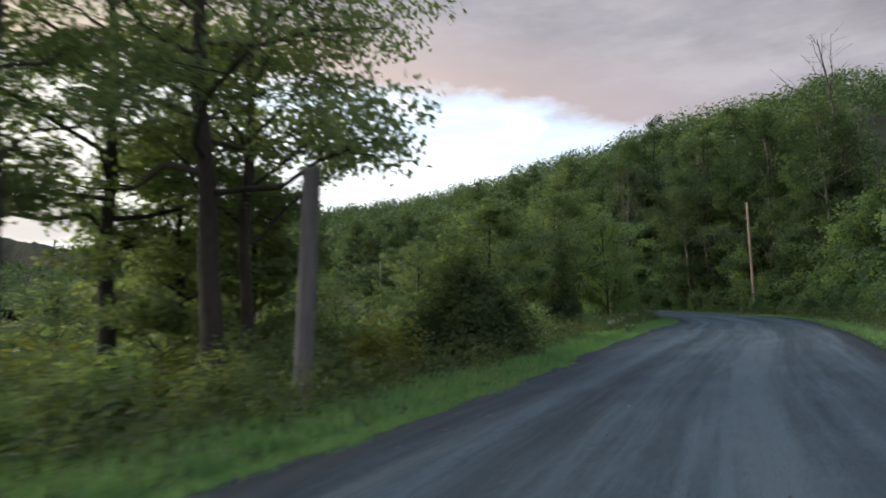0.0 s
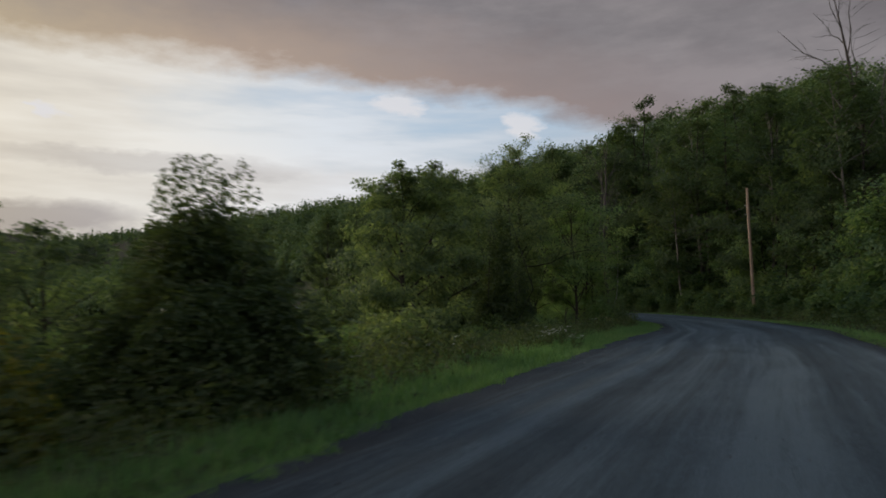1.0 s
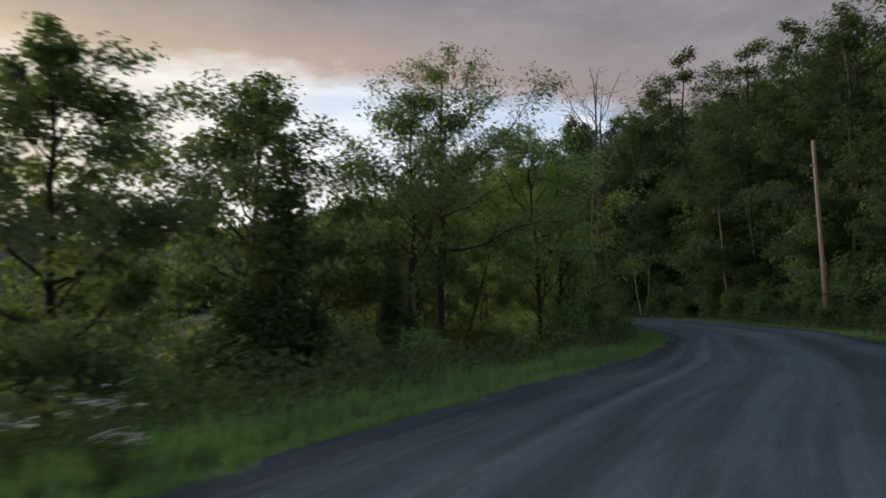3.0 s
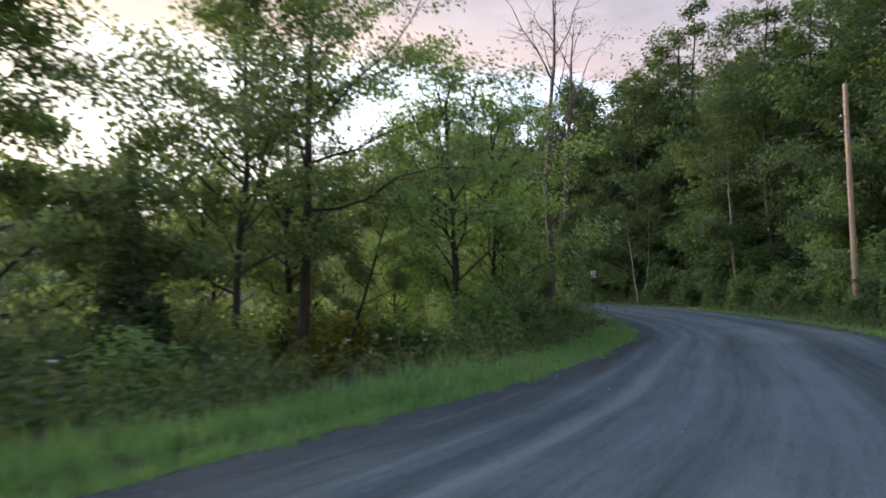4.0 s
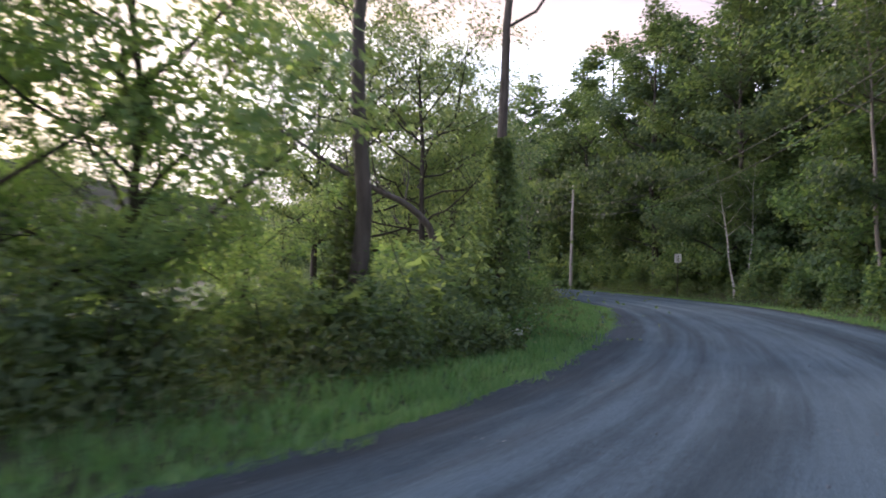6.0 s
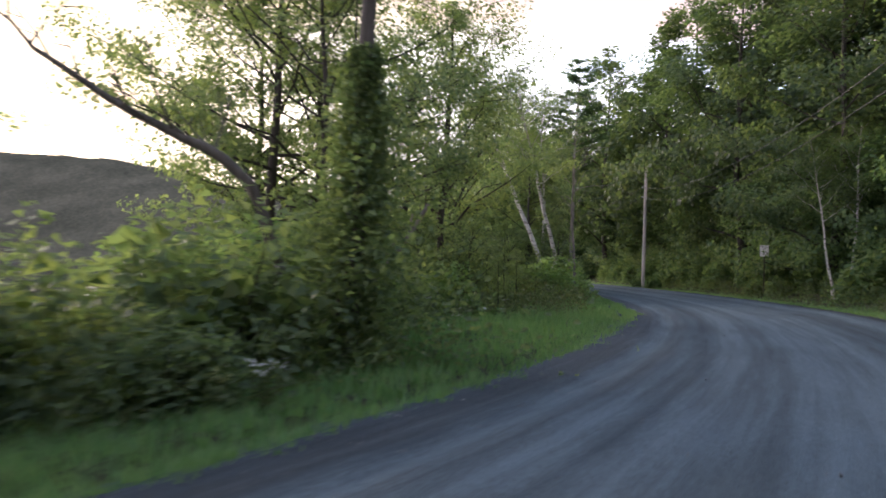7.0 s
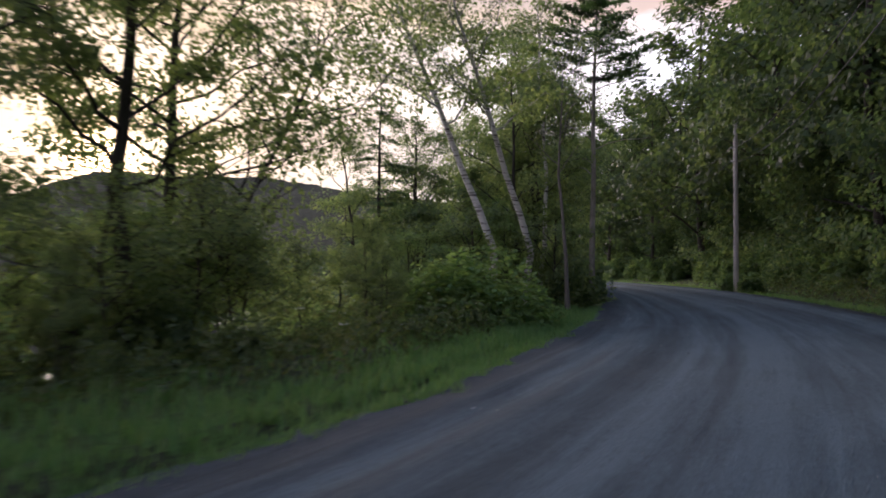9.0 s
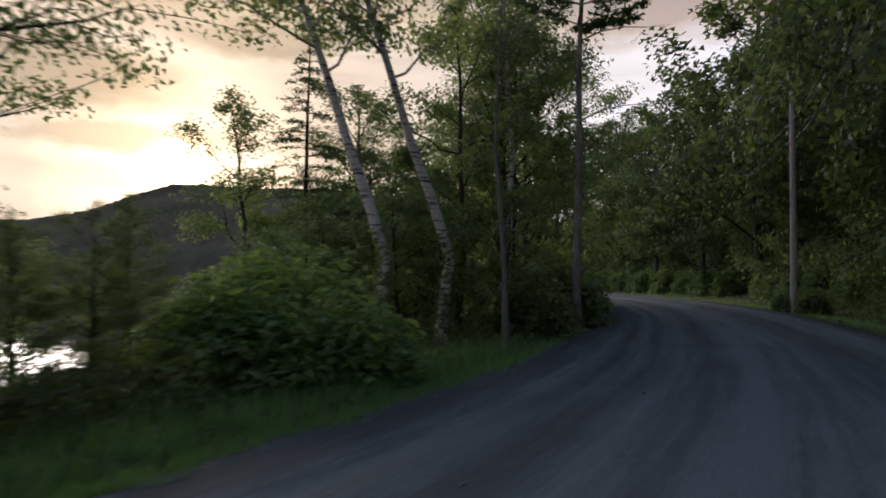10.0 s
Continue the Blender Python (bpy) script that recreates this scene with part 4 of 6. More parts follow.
# ---- the kinds of trees ----
KIND = {
    "maple": broadleaf("maple_tree", 1, 13.5, 0.3, 3.8, 0.17, 21, 16500, 0.34, 0.16, LEAF, BARK, True, 3, twigs=8),
    "ash": broadleaf("ash_tree", 2, 12, 0.28, 2.9, 0.15, 18, 14000, 0.31, 0.155, LEAF, BARK, True, 3, up=(25, 65), twigs=8),
    "light": broadleaf("ash_tree", 3, 8, 0.10, 2.6, 0.075, 22, 9300, 0.29, 0.148, LEAF_LIGHT, BARK, True, 3, up=(35, 70), twigs=8),
    "thin": broadleaf("roadside_tree", 4, 11, 0.30, 2.2, 0.10, 14, 8500, 0.30, 0.15, LEAF, BARK, True, 3, up=(20, 60), twigs=7),
    "dead": broadleaf("dead_tree", 5, 14, 0.36, 3.0, 0.14, 12, 0, 0, 0, LEAF, SNAG, up=(50, 72), twigs=7, wobble=0.2),
    "pale_snag": broadleaf("pale_dead_tree", 66, 17, 0.5, 3.0, 0.13, 9, 0, 0, 0, LEAF, DEAD_WOOD, up=(45, 70), twigs=6, wobble=0.25),
    "birch": broadleaf("birch_tree", 6, 11, 0.45, 2.0, 0.08, 14, 7500, 0.32, 0.13, LEAF, BIRCH_BARK, True, 3, up=(25, 55), twigs=7),
    "leaning_birch": broadleaf("birch_tree", 61, 11.5, 0.50, 2.2, 0.125, 15, 7500, 0.33, 0.13, LEAF, BIRCH_BARK, True, 3, ivy=(2.9, 0.09, 900, LEAF), up=(25, 60), twigs=7, sweep=(-0.40, -0.12), wobble=0.1),
    "vine_trunk": broadleaf("vine_clad_tree", 65, 13.8, 0.5, 2.9, 0.14, 11, 500, 0.36, 0.15, LEAF, SNAG, True, 3, ivy=(4.8, 1.15, 13000, LEAF), up=(45, 72), twigs=7, sweep=(0.06, 0.0)),
    "wide": broadleaf("maple_tree", 62, 12.5, 0.31, 4.4, 0.15, 26, 12500, 0.34, 0.16, LEAF, BARK, True, 3, up=(14, 50), twigs=9),
    "sapling": broadleaf("maple_sapling", 68, 4.4, 0.26, 1.5, 0.035, 20, 3000, 0.24, 0.135, LEAF, BARK, "limbs only", 3, up=(15, 60), twigs=6),
    "spray": broadleaf("maple_tree", 67, 8.6, 0.22, 3.2, 0.07, 15, 3200, 0.33, 0.15, LEAF, BARK, True, 3, up=(38, 62), twigs=8, sweep=(0.42, 0.0)),
    "edge_tree": broadleaf("young_forest_tree", 63, 7.5, 0.02, 2.5, 0.07, 24, 6200, 0.42, 0.24, LEAF_FOREST_LIT, BARK, False, 3, up=(5, 60), twigs=6),
    "edge_hemlock": conifer("young_hemlock", 64, 8.5, 0.02, 2.7, 0.09, 6600, 0.24, NEEDLE, BARK, 0.25, 0.42),
    "wood_a": broadleaf("forest_tree", 11, 18, 0.08, 4.0, 0.17, 22, 7600, 0.52, 0.38, LEAF_FOREST_SHADED, BARK, False, 3, twigs=6),
    "wood_near": broadleaf("forest_tree", 14, 19, 0.10, 4.1, 0.18, 24, 19000, 0.48, 0.235, LEAF_FOREST_SHADED, BARK, False, 3, twigs=8),
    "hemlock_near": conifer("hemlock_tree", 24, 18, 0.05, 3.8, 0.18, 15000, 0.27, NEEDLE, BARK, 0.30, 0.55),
    "wood_b": broadleaf("forest_tree", 12, 20, 0.12, 4.3, 0.2, 22, 7800, 0.54, 0.40, LEAF_FOREST_SHADED, BARK, False, 3, twigs=6),
    "wood_c": broadleaf("forest_tree", 13, 13, 0.05, 3.3, 0.14, 20, 7600, 0.44, 0.32, LEAF, BARK, False, 3, twigs=6),
    "hemlock": conifer("hemlock_tree", 21, 18, 0.06, 3.8, 0.18, 5600, 0.44, NEEDLE, BARK, 0.28, 0.62),
    "pine": conifer("pine_tree", 22, 19, 0.62, 3.4, 0.17, 9500, 0.32, NEEDLE, PINE_BARK, -0.12, 0.7, 0.45, 0.36),
    "oak": broadleaf("oak_tree", 7, 10, 0.10, 3.2, 0.16, 26, 22500, 0.33, 0.215, LEAF, BARK, True, 3, up=(20, 65), twigs=8),
    "hang": broadleaf("maple_tree", 8, 14, 0.27, 4.3, 0.21, 25, 18500, 0.37, 0.165, LEAF, BARK, True, 3, up=(5, 50), twigs=8),
    "low_oak": broadleaf("oak_tree", 17, 10, 0.08, 3.6, 0.15, 18, 5200, 0.44, 0.31, LEAF, BARK, True, 3, up=(20, 65), twigs=6),
    "open": broadleaf("ash_tree", 19, 11, 0.22, 2.9, 0.10, 22, 12000, 0.33, 0.185, LEAF, BARK, True, 3, up=(30, 65), twigs=8),
    "pale": broadleaf("pale_trunked_tree", 9, 14, 0.5, 2.4, 0.09, 13, 2600, 0.5, 0.26, LEAF_FOREST_SHADED, DEAD_WOOD, up=(30, 60)),
    "red_shrub": shrub("shrub", 38, 0.7, 0.7, 1.0, 700, 0.13, LEAF_RED),
    "shrub": shrub("shrub", 31, 1.3, 1.3, 1.9, 3000, 0.15, LEAF_LIGHT, corners=3),
    "gold_shrub": shrub("shrub", 32, 1.4, 1.4, 1.9, 3000, 0.15, LEAF_YELLOW, corners=3),
    "dark_shrub": shrub("shrub", 33, 1.7, 1.7, 2.3, 3600, 0.155, LEAF, corners=3),
    "vine_tower": shrub("vine_covered_tree", 34, 2.0, 2.0, 4.2, 26000, 0.125, LEAF_DARK, 9, 0.10, 0.0, 0.34, [(-0.20, 0.0, 0.44, 1.0), (0.13, 0.1, 0.44, 0.98), (0.0, -0.2, 0.5, 0.88), (0.42, 0.0, 0.52, 0.72), (-0.36, 0.1, 0.5, 0.74), (0.78, -0.1, 0.48, 0.5), (-0.72, -0.1, 0.5, 0.48), (0.1, -0.6, 0.6, 0.5), (0.52, -0.5, 0.5, 0.46)]),
    "vine_cone": shrub("vine_covered_tree", 35, 1.35, 1.35, 6.0, 8500, 0.15, LEAF_DARK, 5, 0.14, 0.42, 0.22, [(0, 0, 0.42, 1.0), (0.2, 0.1, 0.5, 0.8), (-0.28, 0.1, 0.46, 0.66), (0.1, -0.4, 0.6, 0.5), (-0.5, -0.3, 0.6, 0.36), (0.6, 0.15, 0.5, 0.3)]),
    "tangle": shrub("vine_tangle", 39, 1.5, 1.5, 3.6, 6000, 0.17, LEAF, 6, 0.18, 0.3, 0.4, [(0, 0, 0.55, 1.0), (0.5, 0.2, 0.6, 0.62), (-0.5, 0.1, 0.55, 0.7), (0.1, -0.5, 0.65, 0.45)]),
    "vine_mound": shrub("vine_mound", 36, 2.2, 1.6, 2.1, 5200, 0.17, LEAF_LIGHT, 6, 0.10, 0.1, 0.3),
    "forest_bush": shrub("understory_bush", 41, 1.8, 1.8, 2.6, 1700, 0.29, LEAF_FOREST_LIT, corners=3),
    "understory": shrub("understory_bush", 37, 1.8, 1.8, 2.4, 1500, 0.29, LEAF, corners=3),
}


def put(kind, x, y, scale, turn, label, category="tree", group="", **kw):
    return STOCK.put(kind, KIND[kind], x, y, scale, turn, label=label, category=category, group=group, **kw)


# lake side, along the drive
put("hang", -4.2, 13.2, 1.0, 20, "tall leafy maple with a thick dark trunk by the road")
put("hang", -7.3, 15.7, 0.95, 140, "tall leafy maple with a thick dark trunk near the lake")
put("ash", -4.3, 15.8, 1.0, 60, "slender ash with a dark trunk among larger trees")
put("ash", -9.5, 12.0, 1.0, 200, "slender ash with a dark trunk near the lake")
put("thin", -6.0, 9.5, 0.9, 90, "thin young tree with sparse leaves at the verge")
put("maple", -12.0, 10.0, 0.9, 260, "leafy maple standing near the lake shore")
put("oak", -5.0, 18.6, 0.6, 200, "leafy tree with low branches among the tall maples")
put("oak", -6.5, 18.0, 0.75, 30, "small leafy tree crowded between larger trunks")
put("gold_shrub", -5.2, 14.6, 0.8, 50, "yellow-green shrub under the tall maples", "shrub")
put("dark_shrub", -3.4, 11.8, 0.55, 0, "dark low bush at the foot of the wooden stub", "shrub")
put("dark_shrub", -4.6, 9.4, 0.6, 90, "dark low bush at the foot of the maples", "shrub")
put("dark_shrub", -6.6, 11.6, 0.8, 160, "dark low bush at the foot of the maples", "shrub")
put("red_shrub", 0.9, 27.6, 1.0, 0, "small shrub with reddish autumn leaves", "shrub")
put("gold_shrub", -1.6, 18.4, 1.0, 0, "yellow-green shrub at the road's grassy edge", "shrub")
put("gold_shrub", -3.6, 20.0, 1.1, 80, "yellow-green shrub behind the grassy verge", "shrub")
put("gold_shrub", -6.5, 22.0, 1.2, 190, "yellow-green shrub on the lake bank", "shrub")
put("vine_tower", 0.6, 21.0, 0.84, 0, "small tree smothered in dark green vines beside the road", tall=1.08)
put("shrub", 1.5, 28.5, 0.7, 10, "light green shrub behind the grass verge", "shrub")
put("shrub", 3.3, 28.9, 0.62, 120, "light green shrub behind the grass verge", "shrub")
put("shrub", -2.5, 30.0, 1.1, 220, "light green shrub on the lake bank", "shrub")
put("shrub", -3.3, 34.5, 1.15, 40, "light green shrub by the water", "shrub")
put("shrub", -0.2, 33.2, 0.95, 140, "light green shrub by the water", "shrub")
put("shrub", -5.5, 27.5, 1.2, 320, "light green shrub on the lake bank", "shrub")
put("dark_shrub", 2.5, 37.5, 1.0, 100, "dark green shrub under the roadside trees", "shrub")
put("oak", 2.6, 39.7, 0.70, 0, "young ash with a ragged open crown by the lake", tall=1.14)
put("oak", 3.3, 48.6, 1.0, 130, "young ash with a ragged open crown by the lake")
put("vine_cone", 6.6, 41.0, 1.0, 0, "narrow trunk wrapped in dark climbing vines", tall=1.15)
put("open", 7.95, 51.8, 0.94, 250, "ash with a rounded open crown behind the verge")
put("vine_cone", 8.2, 46.6, 0.8, 90, "narrow trunk wrapped in dark climbing vines")
put("light", 12.75, 56.8, 1.14, 0, "bright green young ash leaning over the shrubs")
put("light", 13.7, 58.8, 1.02, 77, "bright green young ash with a pointed crown")
put("light", 10.2, 60.5, 0.6, 200, "bright green young ash in the thicket")
put("light", 14.2, 58.2, 0.5, 270, "bright green young ash near the bend")
put("light", 11.5, 65.0, 0.3, 310, "bright green young ash in the thicket")
put("shrub", 13.6, 54.6, 1.0, 30, "light green shrub behind the grass verge", "shrub")
put("dark_shrub", 14.6, 57.0, 0.9, 80, "dark green roadside shrub near the bend", "shrub")
put("light", 13.0, 62.5, 0.55, 100, "bright green young ash near the bend")
put("maple", 8.8, 54.3, 0.93, 90, "maple with a sturdy dark trunk above the lake")
put("ash", 7.6, 56.3, 0.75, 170, "slender ash with a dark trunk beside a sturdier maple")
put("thin", 9.5, 56.3, 0.55, 200, "small crooked tree with a forked dark trunk", lean=(0, 14))
put("vine_trunk", 16.55, 67.3, 1.0, 0, "bare-limbed tree with its trunk smothered in hanging vines")
put("wide", 13.6, 70.9, 0.70, 40, "roadside maple with long leafy sprays over the shrubs")
put("dead", 15.75, 61.4, 0.97, 130, "tall bare dead tree with upswept forked branches at the verge")
put("dark_shrub", 17.0, 63.4, 0.5, 70, "dark green roadside shrub at the bend", "shrub")
put("dark_shrub", 16.1, 60.9, 0.72, 200, "dark green shrub at the foot of a dead tree", "shrub")
put("dark_shrub", 15.0, 60.6, 0.85, 20, "dark green shrub at the foot of a dead tree", "shrub")
put("vine_cone", 15.6, 61.5, 0.62, 40, "tangle of vines climbing the foot of a dead tree")
for x, y, k, q, a in ((15.6, 69.0, "shrub", 0.65, 10), (13.2, 73.0, "shrub", 1.05, 250), (12.8, 75.2, "dark_shrub", 0.85, 300), (13.4, 77.2, "shrub", 0.95, 20), (14.3, 70.8, "shrub", 1.0, 90), (12.9, 73.6, "dark_shrub", 1.15, 160)):
    put(k, x, y, q, a, "light green shrub behind the tall grass" if k == "shrub" else "dark green shrub behind the tall grass", "shrub")
for x, y, q, a in ((12.6, 85.3, 0.22, 0), (11.6, 86.6, 0.26, 120), (13.6, 84.7, 0.16, 240), (10.4, 87.6, 0.3, 50), (9.0, 88.2, 0.3, 170), (12.2, 86.4, 0.2, 310), (14.6, 78.2, 0.16, 60), (13.0, 79.2, 0.2, 200)):
    put("thin", x, y, q, a, "slight sapling with few leaves on the lake bank")
put("dark_shrub", 15.6, 65.2, 1.2, 200, "dark green roadside shrub at the bend", "shrub")
put("dark_shrub", 15.6, 62.6, 0.95, 300, "dark green roadside shrub at the bend", "shrub")
put("shrub", 13.4, 64.6, 0.85, 30, "light green shrub behind the roadside bushes", "shrub")
put("vine_mound", 14.4, 66.2, 1.08, 200, "bright tangle of vines climbing over shrubs", "bush")
put("vine_mound", 13.6, 69.2, 1.25, 320, "bright tangle of vines climbing over shrubs", "bush")
put("tangle", 15.0, 68.6, 0.8, 50, "trunk swallowed by hanging dark vines")
put("maple", 10.1, 73.5, 0.95, 10, "maple with spreading limbs near the lake")
put("ash", 11.6, 80.7, 0.92, 40, "tall slender ash against the evening sky")
put("wide", 8.5, 83.3, 0.95, 210, "tall maple with long leafy sprays against the evening sky")
put("spray", 8.9, 84.1, 1.0, 40, "slim maple with several stems bending out towards the road")
put("ash", 7.5, 76.0, 0.95, 290, "tall slender ash above the lake")
put("low_oak", 7.6, 93.4, 0.36, 230, "leafy tree leaning over the lake bank")
put("low_oak", 10.9, 96.6, 0.36, 300, "leafy tree crowding behind the white birches")
put("dark_shrub", 11.2, 86.9, 0.45, 60, "dark green shrub behind the tall grass", "shrub")
put("ash", 8.0, 100.2, 0.75, 220, "tall slender ash in the bend's thicket")
put("hang", 9.4, 76.8, 0.8, 100, "maple with layered leafy branches near the road")
put("low_oak", 7.0, 79.5, 0.36, 10, "low leafy tree in the lakeside thicket")
for x, y, q, a in ((10.5, 77.0, 0.28, 0), (8.5, 79.6, 0.26, 120), (11.4, 75.2, 0.28, 240)):
    put("low_oak", x, y, q, a, "low leafy tree crowding below the tall maples")
# yellow-green clumps; their paler leaf also stands in for the sun's glare
for x, y, q, a in ((10.2, 82.0, 0.42, 30), (8.6, 82.2, 0.48, 150), (7.0, 82.6, 0.5, 260), (9.4, 80.0, 0.42, 320), (6.2, 86.6, 0.45, 80)):
    put("light", x, y, q, a, "bright green young ash, light-leaved to brighten the thicket between maple trunks")
for x, y, q, a in ((11.4, 81.9, 0.85, 0), (9.6, 84.6, 0.8, 90), (8.0, 85.2, 0.9, 200), (12.9, 79.6, 0.7, 290), (12.2, 78.2, 0.8, 140), (7.2, 84.4, 1.0, 30), (10.8, 83.4, 0.7, 250), (9.6, 86.4, 0.6, 170)):
    put("sapling", x, y, q, a, "leafy maple sapling under the tall lakeside maples")
put("low_oak", 3.0, 81.0, 0.55, 200, "low leafy tree in the lakeside thicket")
put("dark_shrub", 12.4, 76.6, 0.8, 0, "dark green shrub behind the tall grass", "shrub")
put("dark_shrub", 10.5, 87.5, 0.55, 150, "dark green shrub behind the tall grass", "shrub")
put("vine_mound", 12.6, 88.7, 1.2, 30, "low spreading mound of bright green vine leaves at the roadside", "bush", tall=0.8)
put("leaning_birch", 11.2, 92.2, 1.0, 0, "leaning white-barked birch with vines on its foot")
put("leaning_birch", 11.3, 93.8, 0.92, 24, "leaning birch with grey and white bark and a vine-clad foot", lean=(4, 9))
put("birch", 9.0, 98.9, 1.1, 140, "slim upright birch with pale peeling bark", lean=(0, 2))
put("ash", 3.2, 98.4, 0.74, 50, "leafy ash on the lake shore behind the birches")
put("low_oak", 4.2, 97.6, 0.5, 50, "low leafy tree on the lake shore behind the birches")
put("low_oak", 1.4, 100.6, 0.72, 160, "leafy tree on the lake shore behind the birches")
put("hemlock_near", 2.6, 96.8, 0.6, 0, "dark layered hemlock on the lake shore")
put("pine", 10.5, 100.4, 0.76, 0, "tall pine with a pale bare lower trunk")
put("pale_snag", 12.4, 94.6, 0.48, 20, "thin bare dead tree among the birches")
# light-leaved kind, added so its leaf colour brightens the dark bend
for x, y, q, a in ((9.4, 96.0, 0.45, 0), (7.6, 96.8, 0.55, 120), (8.6, 91.6, 0.4, 60)):
    put("light", x, y, q, a, "bright green young ash, light-leaved to brighten the bend's thicket")
put("thin", 9.0, 97.0, 0.85, 60, "slim roadside tree in the bend's thicket")
put("thin", 7.5, 101.5, 0.95, 150, "slim roadside tree in the bend's thicket")
put("ash", 5.0, 104.0, 1.1, 10, "tall ash on the inner side of the bend")
put("maple", 1.0, 112.0, 1.0, 190, "broad maple on the inner side of the bend")
put("low_oak", 6.0, 99.5, 0.55, 20, "low leafy tree in the bend's thicket")
put("low_oak", 8.6, 95.2, 0.42, 80, "low leafy tree in the bend's thicket")
put("low_oak", 3.5, 107.5, 0.8, 140, "leafy tree on the inner side of the bend")
put("low_oak", -1.5, 117.0, 0.95, 200, "leafy tree on the inner side of the bend")
put("low_oak", -7.0, 124.0, 1.1, 260, "leafy tree on the inner side of the bend")
put("maple", -4.0, 113.0, 0.9, 330, "broad maple on the inner side of the bend")
put("understory", 9.0, 101.5, 1.1, 10, "leafy bush crowding the inner verge", "bush")
put("understory", 6.8, 104.8, 1.2, 130, "leafy bush crowding the inner verge", "bush")
put("understory", 4.2, 109.5, 1.2, 250, "leafy bush crowding the inner verge", "bush")
put("understory", 0.6, 115.0, 1.3, 40, "leafy bush crowding the inner verge", "bush")
put("understory", 11.2, 97.2, 0.7, 310, "leafy bush crowding the inner verge", "bush")
put("thin", 4.9, 93.4, 0.72, 0, "small sapling with open sprays of leaves", lean=(0, -9))
for x, y, q, a in ((11.8, 80.6, 1.05, 150), (13.6, 81.4, 0.4, 220), (13.0, 85.7, 0.34, 90), (12.3, 85.6, 0.36, 10), (13.9, 85.2, 0.28, 200), (10.6, 90.6, 0.8, 20), (9.2, 89.4, 0.8, 190)):
    put("dark_shrub", x, y, q, a, "dark green shrub on the lake bank below the tall trees", "shrub")

for x, y, k, q, a in ((6.0, 54.5, "low_oak", 0.62, 0), (7.4, 59.0, "low_oak", 0.62, 90), (4.4, 58.0, "low_oak", 0.75, 180), (5.6, 49.8, "low_oak", 0.5, 240), (-3.6, 24.5, "low_oak", 0.4, 70), (-5.3, 22.6, "low_oak", 0.5, 15), (-7.4, 28.6, "low_oak", 0.5, 200)):
    put(k, x, y, q, a, "low leafy tree crowding the lake bank")
for x, y, k, q, a in ((9.4, 54.6, "gold_shrub", 1.0, 0), (9.0, 58.6, "gold_shrub", 1.35, 60), (7.0, 52.0, "gold_shrub", 1.2, 150), (-0.6, 25.4, "gold_shrub", 1.0, 20), (-9.5, 16.5, "gold_shrub", 1.3, 20), (2.0, 40.2, "dark_shrub", 1.05, 10), (4.0, 45.6, "dark_shrub", 1.15, 60), (8.4, 48.6, "dark_shrub", 0.95, 100), (6.6, 44.4, "dark_shrub", 1.0, 150), (0.4, 39.4, "dark_shrub", 1.0, 190), (5.0, 42.4, "dark_shrub", 1.1, 240), (3.4, 50.5, "dark_shrub", 1.3, 300)):
    put(k, x, y, q, a, "yellow-green shrub between the trunks" if k == "gold_shrub" else "dark bush between the trunks", "shrub")

# thicket on the lake bank, with open places down to the water along the camera's sightlines
OPEN_BANK = [(3.2, 32.0, 2.0), (0.0, 37.0, 2.6), (-3.0, 42.0, 3.0), (-6.5, 48.0, 3.5), (0.5, 90.0, 1.8), (-6.0, 92.0, 2.6), (-8.0, 27.0, 3.0)]
# strips fitted to the camera's view, where growth is kept low and the lake shows over it
BARE_BANK = [(15.0, 81.5, -4.0, 91.5, 1.7), (16.0, 77.4, -2.0, 86.0, 1.9), (14.0, 84.8, -3.0, 90.5, 2.2)]
LOW_BANK = [(12.0, 82.0, -4.0, 88.5, 3.4), (4.0, 31.0, -8.0, 48.0, 3.0), (-4.0, 27.0, -14.0, 34.0, 2.5)]


def near_line(x, y, ax, ay, bx, by, reach):
    k = min(1.0, max(0.0, ((x - ax) * (bx - ax) + (y - ay) * (by - ay)) / ((bx - ax) ** 2 + (by - ay) ** 2)))
    return math.hypot(x - ax - k * (bx - ax), y - ay - k * (by - ay)) < reach


rng = np.random.default_rng(55)
